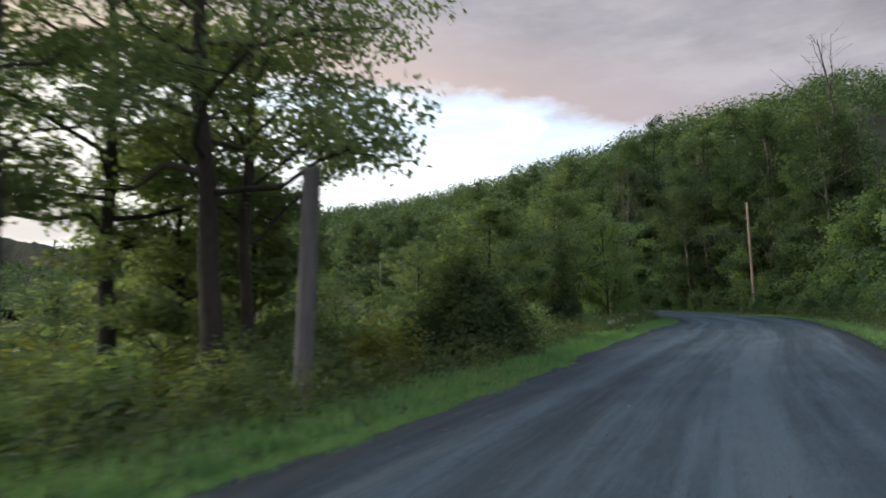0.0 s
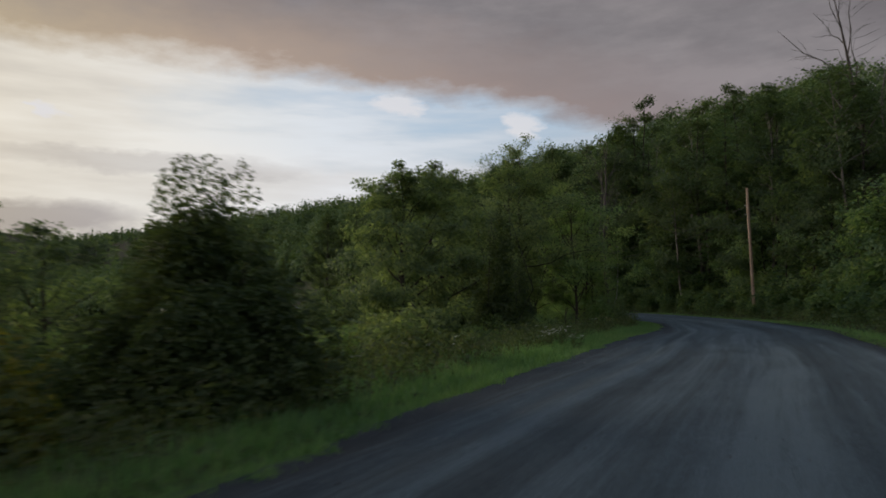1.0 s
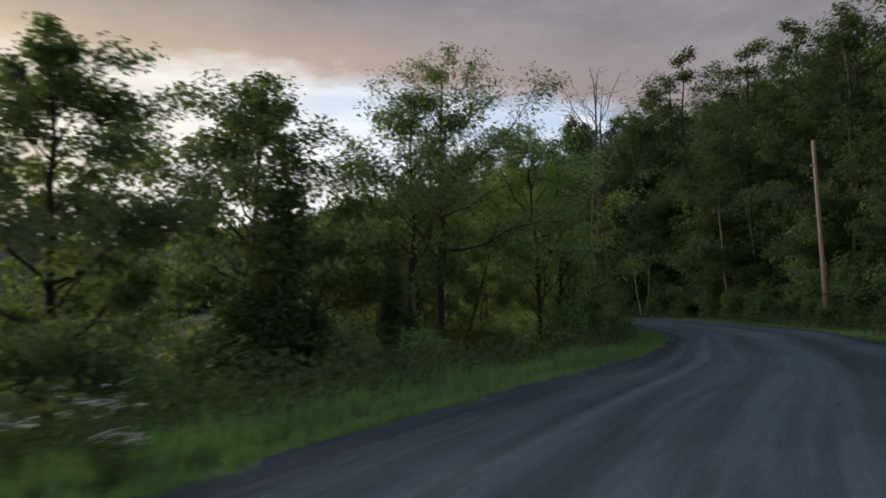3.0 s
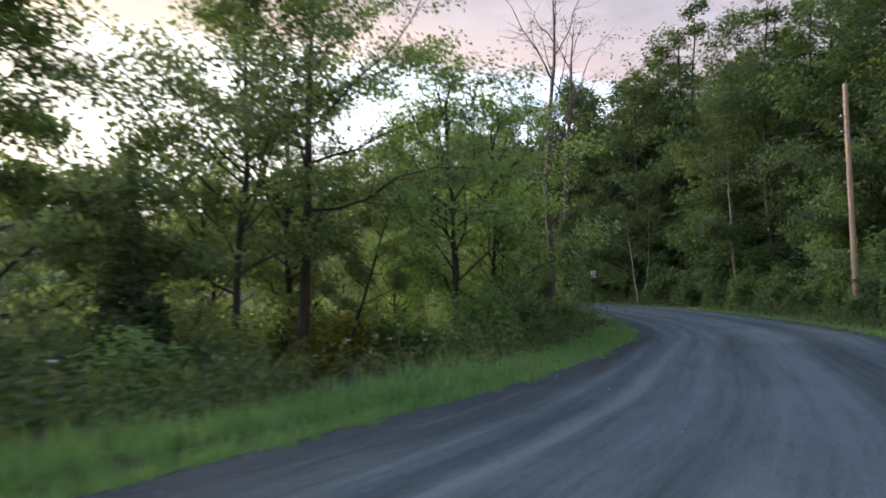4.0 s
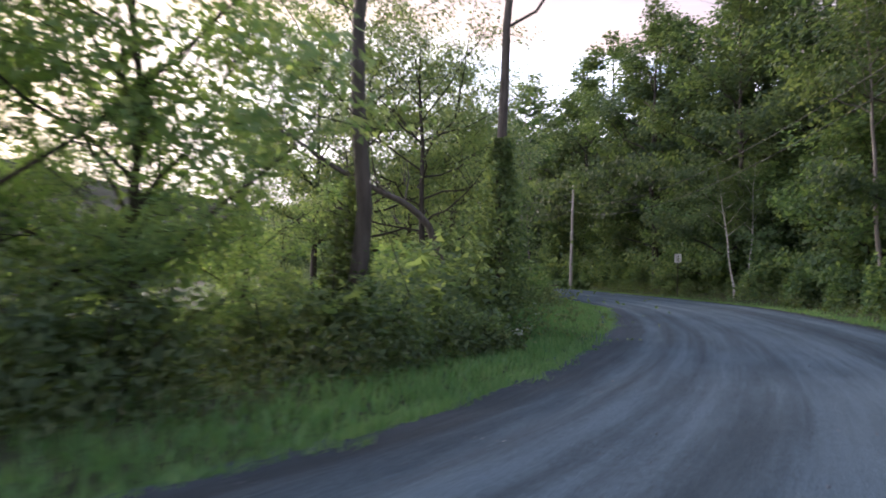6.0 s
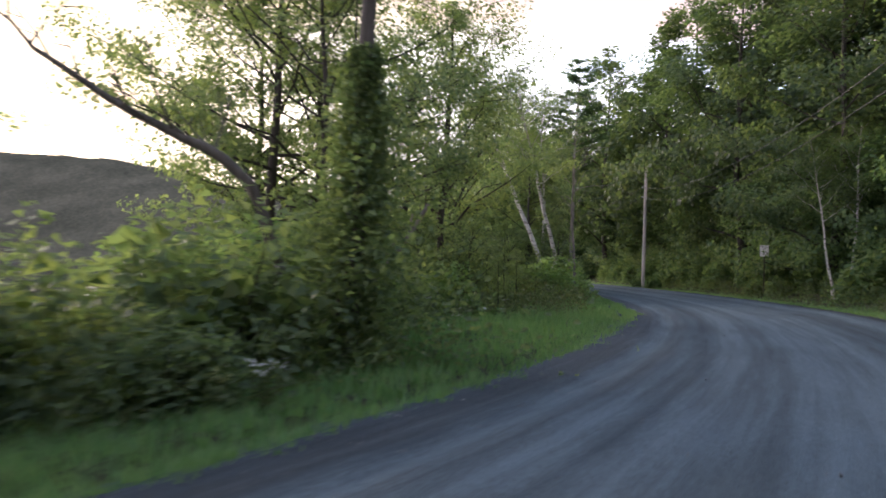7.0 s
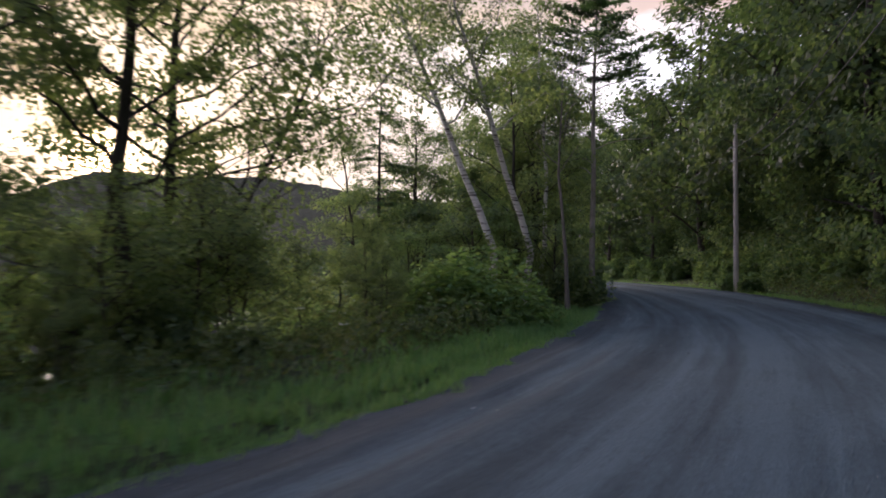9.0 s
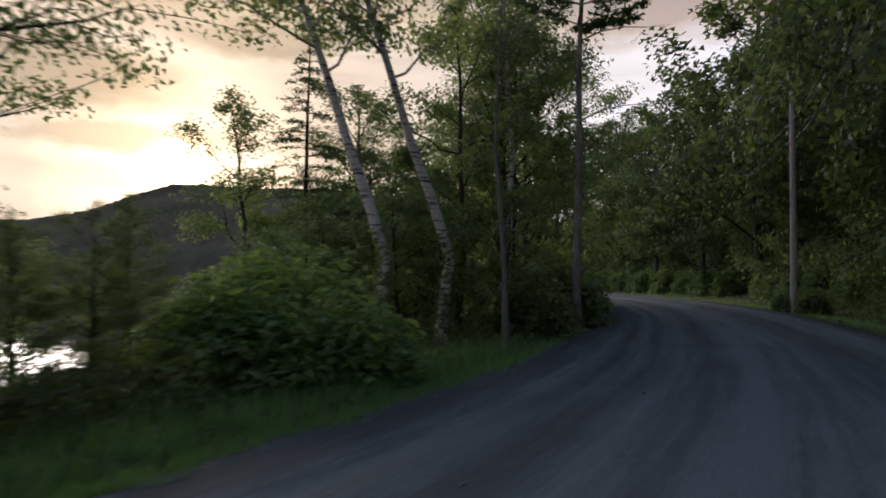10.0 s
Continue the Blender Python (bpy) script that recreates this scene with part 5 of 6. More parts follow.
for off, step, lo, hi, kinds in ((9.0, 2.6, 0.5, 0.8, ("dark_shrub", "shrub", "dark_shrub")), (12.5, 2.6, 0.75, 1.15, ("dark_shrub", "dark_shrub", "dark_shrub", "shrub")), (17.0, 3.0, 0.9, 1.4, ("understory", "dark_shrub", "understory")), (21.5, 3.4, 1.2, 1.7, ("understory",))):
    s = -6.0
    while s < 130:
        x, y = side_point(s, off + rng.uniform(-1.4, 1.6))
        if (off > 20 and not (s < 28 or 44 < s < 60)) or (off < 10 and (46 < s < 60 or 73 < s < 85)):
            s += step
            continue
        shrink = 0.65 if 63 < s < 73 else 0.85 if 70 <= s < 100 else 1.0
        kind = kinds[rng.integers(len(kinds))]
        label = {"dark_shrub": "dark green shrub in the lakeside thicket", "shrub": "light green shrub in the lakeside thicket", "gold_shrub": "yellow-green shrub in the lakeside thicket", "understory": "leafy bush in the lakeside thicket"}[kind]
        size = rng.uniform(lo, hi) * shrink
        if any(near_line(x, y, *line) for line in LOW_BANK):
            size = min(size, 0.45)
        if any(near_line(x, y, *line) for line in BARE_BANK):
            size = min(size, 0.33)
        if land_z(x, y) > LAKE_Z + 0.1 and all(math.hypot(x - a, y - b) > r for a, b, r in OPEN_BANK):
            put(kind, x, y, size, rng.uniform(0, 360), label, "shrub", "shrubs of the lakeside thicket")
        s += step * rng.uniform(0.7, 1.3)

# small trees along the shore
for s in range(4, 128, 6):
    x, y = side_point(s + rng.uniform(-2, 2), rng.uniform(19, 23.5))
    if land_z(x, y) > LAKE_Z - 0.2 and not any(near_line(x, y, *line) for line in LOW_BANK + BARE_BANK) and all(math.hypot(x - a, y - b) > r + 0.8 for a, b, r in OPEN_BANK):
        put("low_oak", x, y, rng.uniform(0.34, 0.55) * (0.75 if 60 < s < 105 else 1.0), rng.uniform(0, 360), "low leafy tree at the water's edge", group="small trees along the lake shore")

# hill side: forest edge and slope
rng = np.random.default_rng(77)
GROUP = "trees of the hillside forest"
for row, (off, step, kinds) in enumerate(((8.0, 4.2, ("wood_c", "hemlock", "wood_a", "hemlock")), (12.0, 5.6, ("wood_a", "hemlock", "wood_b", "wood_c")), (17.5, 7.0, ("wood_b", "wood_a", "hemlock")))):
    s = 26.0
    while s < 175:
        x, y = side_point(s + rng.uniform(-1.2, 1.2), -(RIGHT_EDGE + off + rng.uniform(-1.2, 1.4)))
        kind = kinds[rng.integers(len(kinds))]
        k = min(1.0, max(0.0, (y - 68.0) / 44.8))
        if 60 < y < 118 and math.hypot(x - 29.2 + 16.7 * k, y - 68 - 44.8 * k) < (5.2 if row == 0 else 4.6):
            s += 1.5
            continue
        label = "dark layered hemlock on the wooded slope" if kind == "hemlock" else "leafy broadleaf tree on the wooded slope"
        if row < 2 and 62 < s < 104:
            kind = "hemlock_near" if kind == "hemlock" else "wood_near"
        put(kind, x, y, rng.uniform(0.95, 1.25) * (0.60 if s < 62 else 0.76 if s < 76 else (0.9 if row == 0 else 1.03) if s < 95 else 1.08 if s < 116 else 0.84), rng.uniform(0, 360), label, group=GROUP)
        s += step * rng.uniform(0.75, 1.25)
for off, lo, hi, step in ((3.9, 0.5, 0.9, 2.6), (6.4, 0.9, 1.5, 3.2), (10.0, 1.4, 2.2, 5.0)):
    s = 34.0
    while s < 165:
        x, y = side_point(s, -(RIGHT_EDGE + off + rng.uniform(-0.5, 0.7)))
        if math.hypot(x - 21.0, y - 101.3) > 1.6 and math.hypot(x - 12.5, y - 112.8) > 1.3:
            put("forest_bush", x, y, rng.uniform(lo, hi), rng.uniform(0, 360), "leafy bush at the foot of the wooded slope", "bush", "bushes along the forest edge")
        s += step * rng.uniform(0.75, 1.3)
s = 40.0
while s < 150:
    x, y = side_point(s, -(RIGHT_EDGE + 6.6 + rng.uniform(-0.7, 1.2)))
    k = min(1.0, max(0.0, (y - 68.0) / 44.8))
    if math.hypot(x - 21.0, y - 101.3) > 3.0 and math.hypot(x - 29.2 + 16.7 * k, y - 68 - 44.8 * k) > 1.2:
        kind = ("edge_tree", "edge_hemlock")[rng.random() < 0.45]
        put(kind, x, y, rng.uniform(0.7, 1.15), rng.uniform(0, 360), "young hemlock feathered to the ground at the forest edge" if kind == "edge_hemlock" else "young leafy tree feathered to the ground at the forest edge", group="young trees along the forest edge")
    s += 3.1 * rng.uniform(0.75, 1.3)
s = 90.0
while s < 138:
    x, y = side_point(s, -(RIGHT_EDGE + 5.6 + rng.uniform(-0.4, 0.9)))
    if math.hypot(x - 21.0, y - 101.3) > 2.2 and math.hypot(x - 12.5, y - 113.1) > 1.6:
        put("edge_tree", x, y, rng.uniform(0.7, 1.2), rng.uniform(0, 360), "young leafy tree feathered to the ground at the forest edge", group="young trees along the forest edge")
    s += 2.7 * rng.uniform(0.75, 1.3)
for x, y, q in ((13.4, 112.7, 0.42), (12.2, 113.5, 0.4), (21.7, 100.6, 0.42), (20.5, 101.9, 0.38), (28.9, 67.4, 0.45)):
    put("forest_bush", x, y, q, x * 29, "leafy bush at the foot of a roadside post", "bush", "bushes along the forest edge")
for x, y, k, q in ((33.5, 74.0, "wood_near", 1.0), (36.0, 67.0, "wood_near", 0.95), (31.0, 84.5, "wood_near", 1.1), (15.2, 119.0, "wood_b", 1.15), (19.5, 107.5, "wood_near", 1.15), (24.2, 98.8, "wood_near", 1.05), (22.0, 114.5, "wood_b", 1.1), (26.5, 104.0, "wood_a", 1.1), (10.5, 127.5, "wood_a", 1.1), (6.3, 127.5, "wood_b", 1.12), (0.5, 133.0, "wood_a", 0.86), (-6.5, 140.0, "wood_b", 0.76), (-15.0, 149.0, "wood_a", 0.8), (12.6, 122.5, "wood_a", 1.25), (19.5, 112.5, "wood_b", 1.12), (17.8, 117.0, "hemlock", 1.15)):
    put(k, x, y, q, x * 37, "tall broad forest tree above the bend", group=GROUP)
put("pale", 28.6, 83.8, 1.0, 0, "thin tree with a pale bare trunk at the forest edge", lean=(0, -3))
put("birch", 24.1, 95.6, 0.7, 40, "small white birch at the forest edge", lean=(0, -8))
put("birch", 24.5, 95.9, 0.75, 130, "small white birch at the forest edge", lean=(3, 6))
put("pale", 33.0, 60.0, 1.2, 80, "tree with a pale bare trunk on the slope", lean=(0, -4))
put("pale", 36.0, 76.0, 1.3, 150, "tree with a pale bare trunk on the slope", lean=(3, 5))
put("pale", 31.0, 92.0, 1.2, 230, "tree with a pale bare trunk on the slope", lean=(0, -5))
put("pale", 40.0, 52.0, 1.4, 300, "tree with a pale bare trunk on the slope", lean=(0, 6))
for x, y, q, a in ((32.3, 89.3, 1.25, 0), (33.2, 73.2, 1.05, 80), (25.6, 108.5, 1.35, 160), (35.4, 60.6, 1.0, 230), (30.6, 97.0, 1.2, 300)):
    put("pale_snag", x, y, q, a, "pale leafless dead tree standing in the hillside forest", group="dead trees in the hillside forest")
put("dead", 38.6, 64.0, 1.7, 60, "bare dead tree leaning out of the forest", lean=(4, -15))
put("dead", 22.0, 118.0, 1.3, 200, "bare dead tree rising above the forest")


# ---- poles, wires, sign ----
def utility_pole(x, y, top, radius, lean, wood, label):
    z = land_z(x, y)
    high = top - z
    ob = new("utility_pole")
    ob.matrix_basis = Matrix.Translation((x, y, z)) @ pose(0, 0, 0, *lean)
    k = np.linspace(0, 1, 12)
    part("pole", raw_mesh("pole", *tube(np.c_[0.01 * np.sin(5 * k), 0.012 * np.sin(4 * k), -0.6 + (high + 0.6) * k], radius * (1 - 0.28 * k), 14), wood, True), ob)
    bm = bmesh.new()
    bmesh.ops.create_cone(bm, cap_ends=True, segments=14, radius1=radius * 0.73, radius2=radius * 0.45, depth=0.06, matrix=Matrix.Translation((0.0, 0, high + 0.025)))
    bm_part("pole_cap", bm, wood, ob)
    for dz in (1.4, 2.1):
        bm = bmesh.new()
        bmesh.ops.create_cone(bm, cap_ends=True, segments=8, radius1=0.05, radius2=0.035, depth=0.16, matrix=pose(-radius - 0.05, 0, high - dz, 0, 90, 0))
        bm_part("insulator", bm, STEEL, ob)
    return tagged(ob, label, "utility pole", "poles along the road")


POLES = [(29.2, 68.4, 11.05, 0.14, (-0.5, -1.2, 0)), (12.5, 113.1, 9.9, 0.14, (0, 0.3, 0)), (-13.0, 147.0, 11.2, 0.14, (0, 0, 0))]
for (px, py, top, rad, lean), wood, label in zip(POLES, (POLE_WOOD, GREY_POLE, GREY_POLE), ("reddish-brown wooden utility pole at the forest edge", "weathered grey wooden utility pole at the forest edge", "weathered grey wooden utility pole beyond the bend")):
    utility_pole(px, py, top, rad, lean, wood, label)


def cable(a, b, sag):
    k = np.linspace(0, 1, 25)
    p = np.array(a)[None] * (1 - k)[:, None] + np.array(b)[None] * k[:, None]
    p[:, 2] -= sag * 4 * k * (1 - k)
    ob = new("overhead_cable", raw_mesh("overhead_cable", *tube(p, np.full(25, 0.013), 5), CABLE, True))
    tagged(ob, "thin black overhead cable slung between poles", "cable", "cables between the poles")


for dz, sag in ((1.4, 2.1), (2.1, 2.2)):
    for (x0, y0, t0, *_), (x1, y1, t1, *_) in zip(POLES, POLES[1:]):
        cable((x0 - 0.2, y0, t0 - dz), (x1 - 0.2, y1, t1 - dz), sag)


def post_stub():
    ob = new("wooden_post")
    ob.matrix_basis = Matrix.Translation((-2.2, 11.2, land_z(-2.2, 11.2))) @ pose(0, 0, 0, 0, 2.2, 0)
    k = np.linspace(0, 1, 9)
    part("post", raw_mesh("post", *tube(np.c_[0 * k, 0 * k, -0.4 + 4.1 * k], 0.155 - 0.02 * k, 14), POST_WOOD, True), ob)
    bm = bmesh.new()
    bmesh.ops.create_cone(bm, cap_ends=True, segments=14, radius1=0.136, radius2=0.12, depth=0.05, matrix=Matrix.Translation((0, 0, 3.72)))
    bm_part("sawn_top", bm, POST_WOOD, ob)
    tagged(ob, "grey cut-off wooden pole stub at the verge", "post")


post_stub()


def broken_branch():
    """A pale dead branch leaning out of the shrubs, with a snapped tip and two side stubs."""
    foot, tip = np.array([14.3, 68.8, 0.0]), np.array([16.1, 70.5, 2.95])
    foot[2] = land_z(foot[0], foot[1]) - 0.1
    ob = new("broken_branch")
    ob.matrix_basis = Matrix.Translation(foot)
    k = np.linspace(0, 1, 10)
    line = (tip - foot)[None] * k[:, None] + np.c_[0 * k, 0 * k, -0.35 * np.sin(np.pi * k)] + np.c_[0.05 * np.sin(9 * k), 0.04 * np.sin(7 * k), 0 * k]
    part("stem", raw_mesh("stem", *tube(line, 0.075 - 0.035 * k, 8), DEAD_WOOD, True), ob)
    for q, way in ((0.62, (0.5, -0.1, 0.75)), (0.85, (-0.1, 0.4, 0.6))):
        o = np.array([np.interp(q, k, line[:, c]) for c in range(3)])
        part("side_branch", raw_mesh("side_branch", *tube([o, o + np.array(way) * 0.5 + (0, 0, 0.05), o + np.array(way)], [0.03, 0.02, 0.008], 5), DEAD_WOOD, True), ob)
    tagged(ob, "pale broken branch leaning out of the roadside shrubs", "branch")


broken_branch()


def leaning_dead_tree():
    """A dead trunk that rises out of the vines and leans over the shrubs, with bare side branches."""
    rng = np.random.default_rng(91)
    x, y = 15.8, 67.3
    foot = np.array([x, y, land_z(x, y) - 0.1])
    ob = new("leaning_dead_tree")
    ob.matrix_basis = Matrix.Translation(foot)
    bend = np.array([(0, 0, 0), (-0.35, -0.25, 1.7), (-0.7, -0.5, 2.8), (-1.3, -0.8, 3.35), (-2.3, -1.25, 3.75), (-3.4, -1.75, 4.5), (-4.4, -2.2, 5.4)])
    k, fine = np.linspace(0, 1, len(bend)), np.linspace(0, 1, 19)
    line = np.c_[[np.interp(fine, k, bend[:, c]) for c in range(3)]].T
    line[1:-1] = (line[:-2] + line[1:-1] + line[2:]) / 3 + rng.normal(0, 0.025, (17, 3))
    part("trunk", raw_mesh("trunk", *tube(line, 0.10 * (1 - fine) ** 0.7 + 0.012, 8), SNAG, True), ob)
    for q in np.linspace(0.42, 0.95, 11):
        o = np.array([np.interp(q, fine, line[:, c]) for c in range(3)])
        way = np.array([rng.uniform(-0.9, 0.4), rng.uniform(-0.6, 0.5), rng.uniform(0.35, 1.1)]) * rng.uniform(0.8, 1.7)
        twig = [tube([o, o + way * 0.5 + rng.normal(0, 0.06, 3), o + way], [0.026, 0.016, 0.006], 5)]
        for j in range(3):
            p = o + way * rng.uniform(0.35, 0.9)
            twig.append(tube([p, p + way * 0.25 + rng.normal(0, 0.2, 3)], [0.012, 0.004], 4))
        part("side_branch", raw_mesh("side_branch", *joined(twig), SNAG, True), ob)
    tagged(ob, "bare dead trunk leaning out of the vines over shrubs", "tree")


leaning_dead_tree()


def speed_sign():
    x, y = 21.0, 101.3
    z = land_z(x, y)
    ob = new("speed_limit_sign")
    ob.matrix_basis = Matrix.Translation((x, y, z)) @ pose(0, 0, 0, 0, 0, -10)
    def slab(w, d, h, cx, cy, cz, bev=0.0):
        bm = bmesh.new()
        bmesh.ops.create_cube(bm, size=1, matrix=Matrix.Translation((cx, cy, cz)) @ Matrix.Diagonal((w, d, h, 1)))
        if bev:
            bmesh.ops.bevel(bm, geom=bm.edges[:], offset=bev, segments=2, affect="EDGES")
        return bm
    bm_part("sign_post", slab(0.05, 0.04, 3.0, 0, 0.03, 1.25, 0.008), POST_STEEL, ob, "dull brown steel post")
    mid = 3.47 - z
    plate = bm_part("plate", slab(0.457, 0.006, 0.61, 0, 0, mid, 0.002), SIGN_WHITE, ob, "white reflective plate")
    for w, h, cx, cz in ((0.42, 0.01, 0, 0.28), (0.42, 0.01, 0, -0.28), (0.01, 0.55, -0.205, 0), (0.01, 0.55, 0.205, 0)):
        bm_part("border", slab(w, 0.002, h, cx, -0.006, mid + cz), SIGN_BLACK, plate)
    for text, size, cz in (("SPEED", 0.12, 0.2), ("LIMIT", 0.12, 0.08), ("30", 0.30, -0.14)):
        cu = bpy.data.curves.new("lettering", "FONT")
        cu.body, cu.size, cu.align_x, cu.align_y, cu.extrude = text, size, "CENTER", "CENTER", 0.001
        cu.materials.append(SIGN_BLACK)
        t = new("lettering", cu)
        t.parent = plate
        t.matrix_basis = pose(0, -0.0065, mid + cz, 90, 0, 0)
    tagged(ob, "white speed limit sign on a thin steel post", "road sign")


speed_sign()


# ---- verge: grass, weeds, stones ----
def build_grass():
    rng = np.random.default_rng(9)
    n = 72000
    s = rng.uniform(-6, 150, n)
    i = np.clip(np.searchsorted(AXIS_S, s + S0), 0, len(AXIS) - 1)
    left = rng.random(n) < 0.8
    # the verge widens into a strip of long grass before the second bend
    meadow = ramp01((s - 67) / 6) * ramp01((86 - s) / 6)
    off = np.where(left, left_edge(s + S0) - 0.2 + np.abs(rng.normal(0, 1.0, n)) * (1 + 1.5 * meadow), -(RIGHT_EDGE + 0.25 + np.abs(rng.normal(0, 1.2, n))))
    x, y = AXIS[i, 0] - AXIS_T[i, 1] * off, AXIS[i, 1] + AXIS_T[i, 0] * off
    x, y = x + rng.normal(0, 0.3, n), y + rng.normal(0, 0.3, n)
    d, zr, st = road_coords(x, y)
    edge = left_edge(st)
    # tufts reach over the gravel here and there
    creep = 0.26 * np.clip(np.sin(st * 1.9) * np.sin(st * 0.73 + 1.0) + 0.4 * np.sin(st * 5.3), 0, 1)
    ok = (d > edge - creep) | (d < -RIGHT_EDGE - 0.1)
    x, y, d, zr, edge = x[ok], y[ok], d[ok], zr[ok], edge[ok]
    z = land(x, y)
    z = np.where((d > 0) & (d < edge + 0.3), np.maximum(z, zr - 0.015 * d - 0.04), z)
    n = len(x)
    blades = []
    for k in range(3):
        a = rng.uniform(0, 2 * np.pi, n)
        h = rng.uniform(0.08, 0.24, n) * (0.6 + 0.8 * np.clip(np.abs(d) - 4.3, 0, 2) / 2 + 0.35 * np.clip(d - 6.0, 0, 2))
        w = rng.uniform(0.008, 0.018, n)
        bx, by = x + rng.normal(0, 0.05, n), y + rng.normal(0, 0.05, n)
        lean = rng.uniform(0.1, 0.6, n) * h
        ca, sa = np.cos(a), np.sin(a)
        v = np.stack([np.c_[bx - sa * w, by + ca * w, z - 0.02], np.c_[bx + sa * w, by - ca * w, z - 0.02], np.c_[bx + ca * lean, by + sa * lean, z + h]], 1)
        blades.append(v.reshape(-1, 3))
    v = np.concatenate(blades)
    tagged(new("grass", raw_mesh("grass", v, np.arange(len(v)).reshape(-1, 3), GRASS)), "mown green grass verge along the gravel road", "grass", kind="stuff")


def build_weeds():
    rng = np.random.default_rng(10)
    n = 5200
    s = rng.uniform(-4, 120, n)
    i = np.clip(np.searchsorted(AXIS_S, s + S0), 0, len(AXIS) - 1)
    off = left_edge(s + S0) + 1.3 + 2.0 * ramp01((s - 68) / 6) * ramp01((86 - s) / 6) + np.abs(rng.normal(0, 2.6, n))
    right = rng.random(n) < 0.25
    off = np.where(right, -(RIGHT_EDGE + 1.6 + np.abs(rng.normal(0, 1.6, n))), off)
    x, y = AXIS[i, 0] - AXIS_T[i, 1] * off, AXIS[i, 1] + AXIS_T[i, 0] * off
    z = land(x, y)
    ok = (z > LAKE_Z + 0.3) & np.array([not near_line(a, b, 4.6, 30.5, -8.0, 48.0, 1.5) and not near_line(a, b, 13.4, 44.6, 11.4, 51.5, 1.5) for a, b in zip(x, y)])
    x, y, z = x[ok], y[ok], z[ok]
    m, k = len(x), 18
    h = rng.uniform(0.3, 0.95, m)
    q = rng.random((m, k))
    c = np.stack([x[:, None] + rng.normal(0, 0.17, (m, k)), y[:, None] + rng.normal(0, 0.17, (m, k)), z[:, None] + h[:, None] * q], -1).reshape(-1, 3)
    tagged(new("weeds", raw_mesh("weeds", *leaf_cards(c, 0.13, rng, 0.0, 0.3, -0.9, 3), WEED)), "tangle of tall weeds and ferns behind the grass verge", "weeds", kind="stuff")


def build_stones():
    rng = np.random.default_rng(12)
    n = 7000
    s = rng.uniform(0, 118, n)
    i = np.clip(np.searchsorted(AXIS_S, s + S0), 0, len(AXIS) - 1)
    off = np.where(rng.random(n) < 0.55, rng.normal(-0.35, 0.4, n) + left_edge(s + S0), rng.uniform(-RIGHT_EDGE, 4.0, n))
    off = np.clip(off, -RIGHT_EDGE, left_edge(s + S0))
    x, y = AXIS[i, 0] - AXIS_T[i, 1] * off, AXIS[i, 1] + AXIS_T[i, 0] * off
    z = AXIS[i, 2] + np.where(off > 0, -0.015 * off, -0.045 * off)
    r = rng.gamma(2.0, 0.0032, n) + 0.003
    shape = np.array([(1, 0, 0), (0, 1, 0), (-1, 0, 0), (0, -1, 0), (0, 0, 0.7), (0, 0, -0.6)], float)
    v = shape[None] * rng.uniform(0.6, 1.3, (n, 6, 1)) * r[:, None, None]
    a = rng.uniform(0, 6.28, n)
    vx = v[:, :, 0] * np.cos(a)[:, None] - v[:, :, 1] * np.sin(a)[:, None]
    vy = v[:, :, 0] * np.sin(a)[:, None] + v[:, :, 1] * np.cos(a)[:, None]
    v = np.stack([vx + x[:, None], vy + y[:, None], v[:, :, 2] + z[:, None] + r[:, None] * 0.12], -1).reshape(-1, 3)
    f = np.array([(0, 1, 4), (1, 2, 4), (2, 3, 4), (3, 0, 4), (1, 0, 5), (2, 1, 5), (3, 2, 5), (0, 3, 5)])
    f = (f[None] + (np.arange(n) * 6)[:, None, None]).reshape(-1, 3)
    tagged(new("loose_gravel", raw_mesh("loose_gravel", v, f, STONE)), "loose grey stones scattered on the gravel road", "gravel", kind="stuff")


build_grass()
build_weeds()
build_stones()


def build_flowers():
    """White umbels and yellow spikes on thin stalks in the verge."""
    rng = np.random.default_rng(14)
    spots = [side_point(rng.uniform(20, 92), 4.1 + rng.uniform(1.5, 4.5)) for _ in range(50)]
    pieces = []
    for x, y in spots:
        z, h = land_z(x, y), rng.uniform(0.4, 0.8)
        c = np.array([x, y, z + h]) + rng.normal(0, 0.05, (12, 3)) * (0.8, 0.8, 0.2)
        pieces.append(leaf_cards(c, 0.036, rng, 1.5, 0.9))
    tagged(new("wild_flowers", raw_mesh("wild_flowers", *joined(pieces), PETAL)), "white umbel flowers among the roadside weeds", "flowers", kind="stuff")


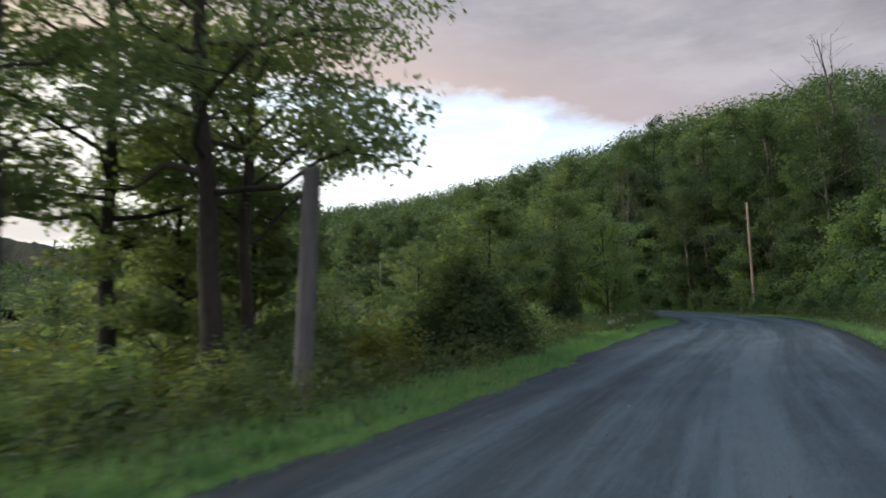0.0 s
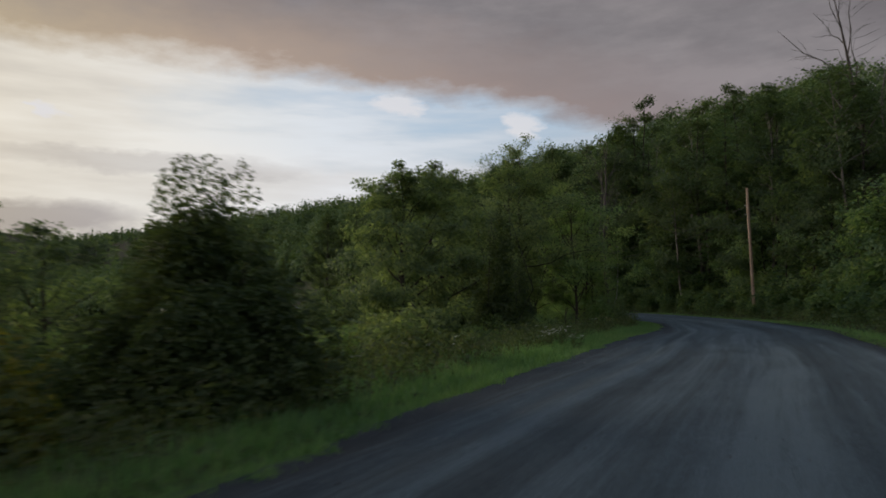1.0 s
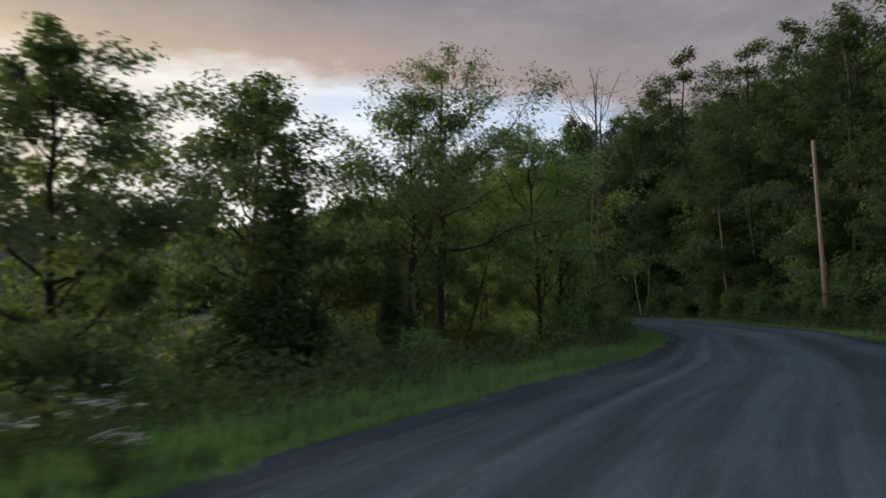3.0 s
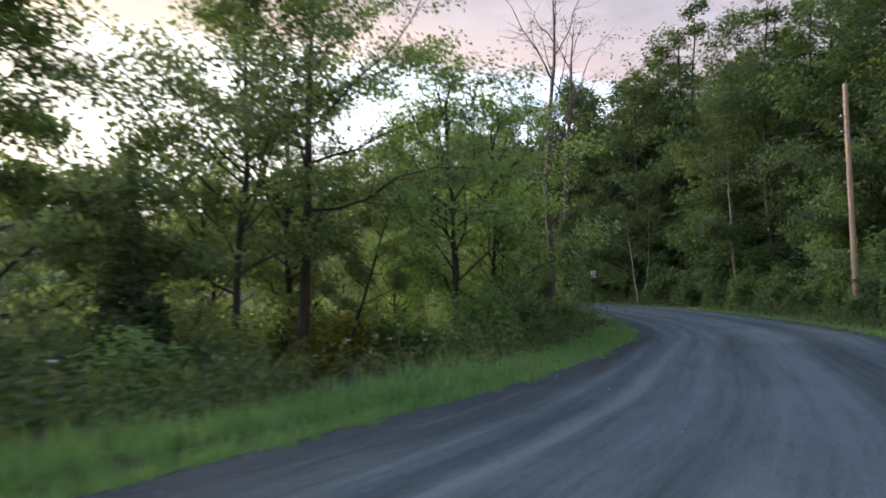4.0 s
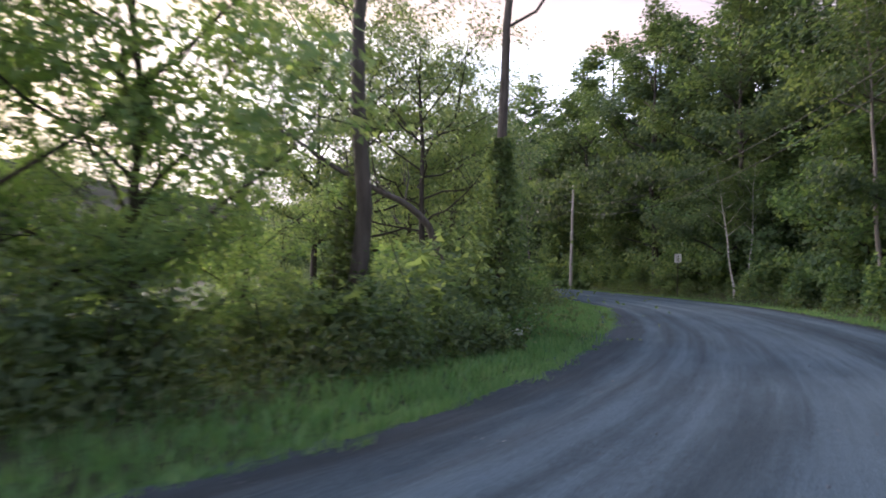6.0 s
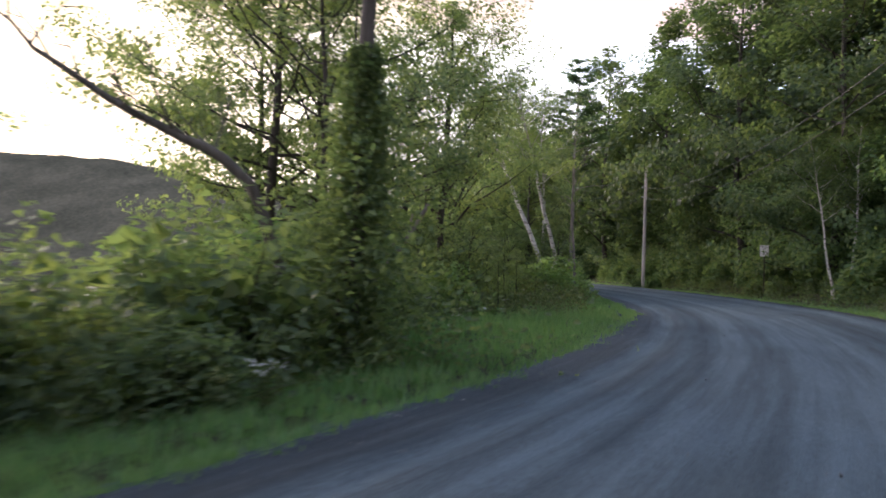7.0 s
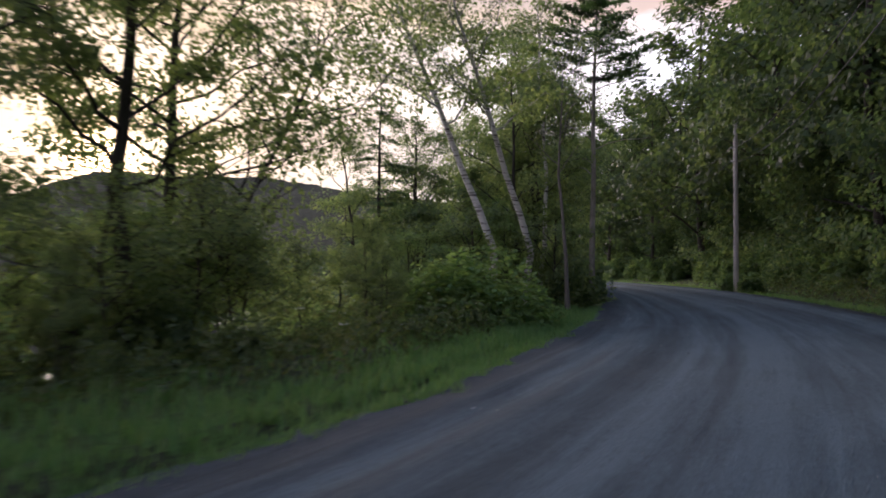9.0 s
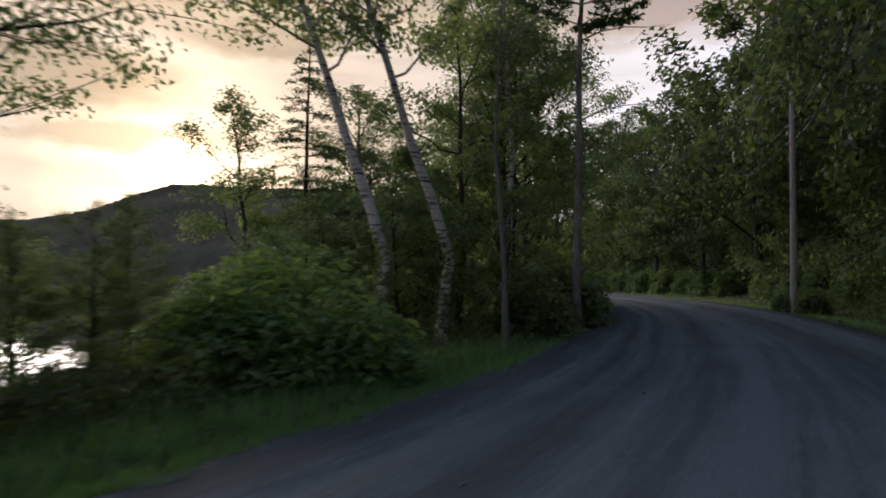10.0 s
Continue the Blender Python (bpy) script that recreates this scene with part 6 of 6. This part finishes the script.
def mullein(x, y, h):
    ob = new("mullein")
    ob.matrix_basis = Matrix.Translation((x, y, land_z(x, y)))
    rng = np.random.default_rng(int(h * 1000))
    part("stalk", raw_mesh("stalk", *tube([(0, 0, -0.05), (0.01, 0, h * 0.5), (0.02, 0.01, h)], [0.018, 0.028, 0.014], 7), WEED, True), ob)
    c = np.c_[rng.normal(0, 0.13, (46, 2)), np.abs(rng.normal(0.1, 0.16, 46))]
    part("foliage", raw_mesh("foliage", *leaf_cards(c, 0.22, rng, 0.6, 0.4), WEED), ob)
    k = rng.uniform(0.7, 1.0, 40)
    c = np.c_[rng.normal(0.015, 0.03, (40, 2)), k * h]
    part("blossom", raw_mesh("blossom", *leaf_cards(c, 0.05, rng, 0.2, 0.8), PETAL_YELLOW), ob)
    tagged(ob, "tall mullein stalk with a yellow flower spike", "plant", "mullein stalks in the verge")


def flower_clump(x, y, h, wide, petal, label):
    """Thin leafy stalks that spread from one root, with a head of small blossoms on each."""
    rng = np.random.default_rng(int(x * 100 + y))
    ob = new("flower_clump")
    ob.matrix_basis = Matrix.Translation((x, y, land_z(x, y)))
    leaves = []
    for i in range(8):
        a, r, top = rng.uniform(0, 6.28), wide * math.sqrt(rng.uniform(0, 1)), h * rng.uniform(0.75, 1.1)
        tip = np.array([math.cos(a) * r, math.sin(a) * r, top])
        line = np.array([(tip[0] * 0.15, tip[1] * 0.15, -0.05), (tip[0] * 0.55, tip[1] * 0.55, top * 0.55), tip])
        part("stalk", raw_mesh("stalk", *tube(line, [0.006, 0.005, 0.003], 5), WEED, True), ob)
        k = rng.uniform(0.1, 0.9, 16)
        leaves.append(np.c_[[np.interp(k, (0, 0.5, 1), line[:, c]) for c in range(3)]].T + rng.normal(0, 0.05, (16, 3)))
        part("blossom", raw_mesh("blossom", *leaf_cards(tip + rng.normal(0, 0.035, (8, 3)) * (1, 1, 0.5), 0.034, rng, 1.2, 0.9), petal), ob)
    part("foliage", raw_mesh("foliage", *leaf_cards(np.concatenate(leaves), 0.10, rng, 0.3, 0.35), WEED), ob)
    tagged(ob, label, "flowers", "flower clumps along the verge")


build_flowers()
for x, y, h, w in ((7.35, 32.9, 0.72, 0.40), (7.75, 32.4, 0.62, 0.33), (8.1, 31.95, 0.5, 0.28), (7.3, 32.0, 0.55, 0.22), (17.85, 63.9, 0.5, 0.2)):
    flower_clump(x, y, h, w, PETAL, "clump of white wild asters in the roadside weeds")
for x, y, h, w in ((17.3, 63.55, 0.62, 0.1), (17.6, 63.5, 0.42, 0.1)):
    flower_clump(x, y, h, w, PETAL_YELLOW, "small clump of yellow goldenrod in the roadside weeds")
for x, y, h in ((12.1, 48.0, 0.72), (12.5, 48.4, 0.86), (12.9, 48.9, 0.66), (11.6, 47.7, 0.74), (13.4, 50.4, 0.55), (12.2, 47.4, 0.5)):
    mullein(x, y, h)
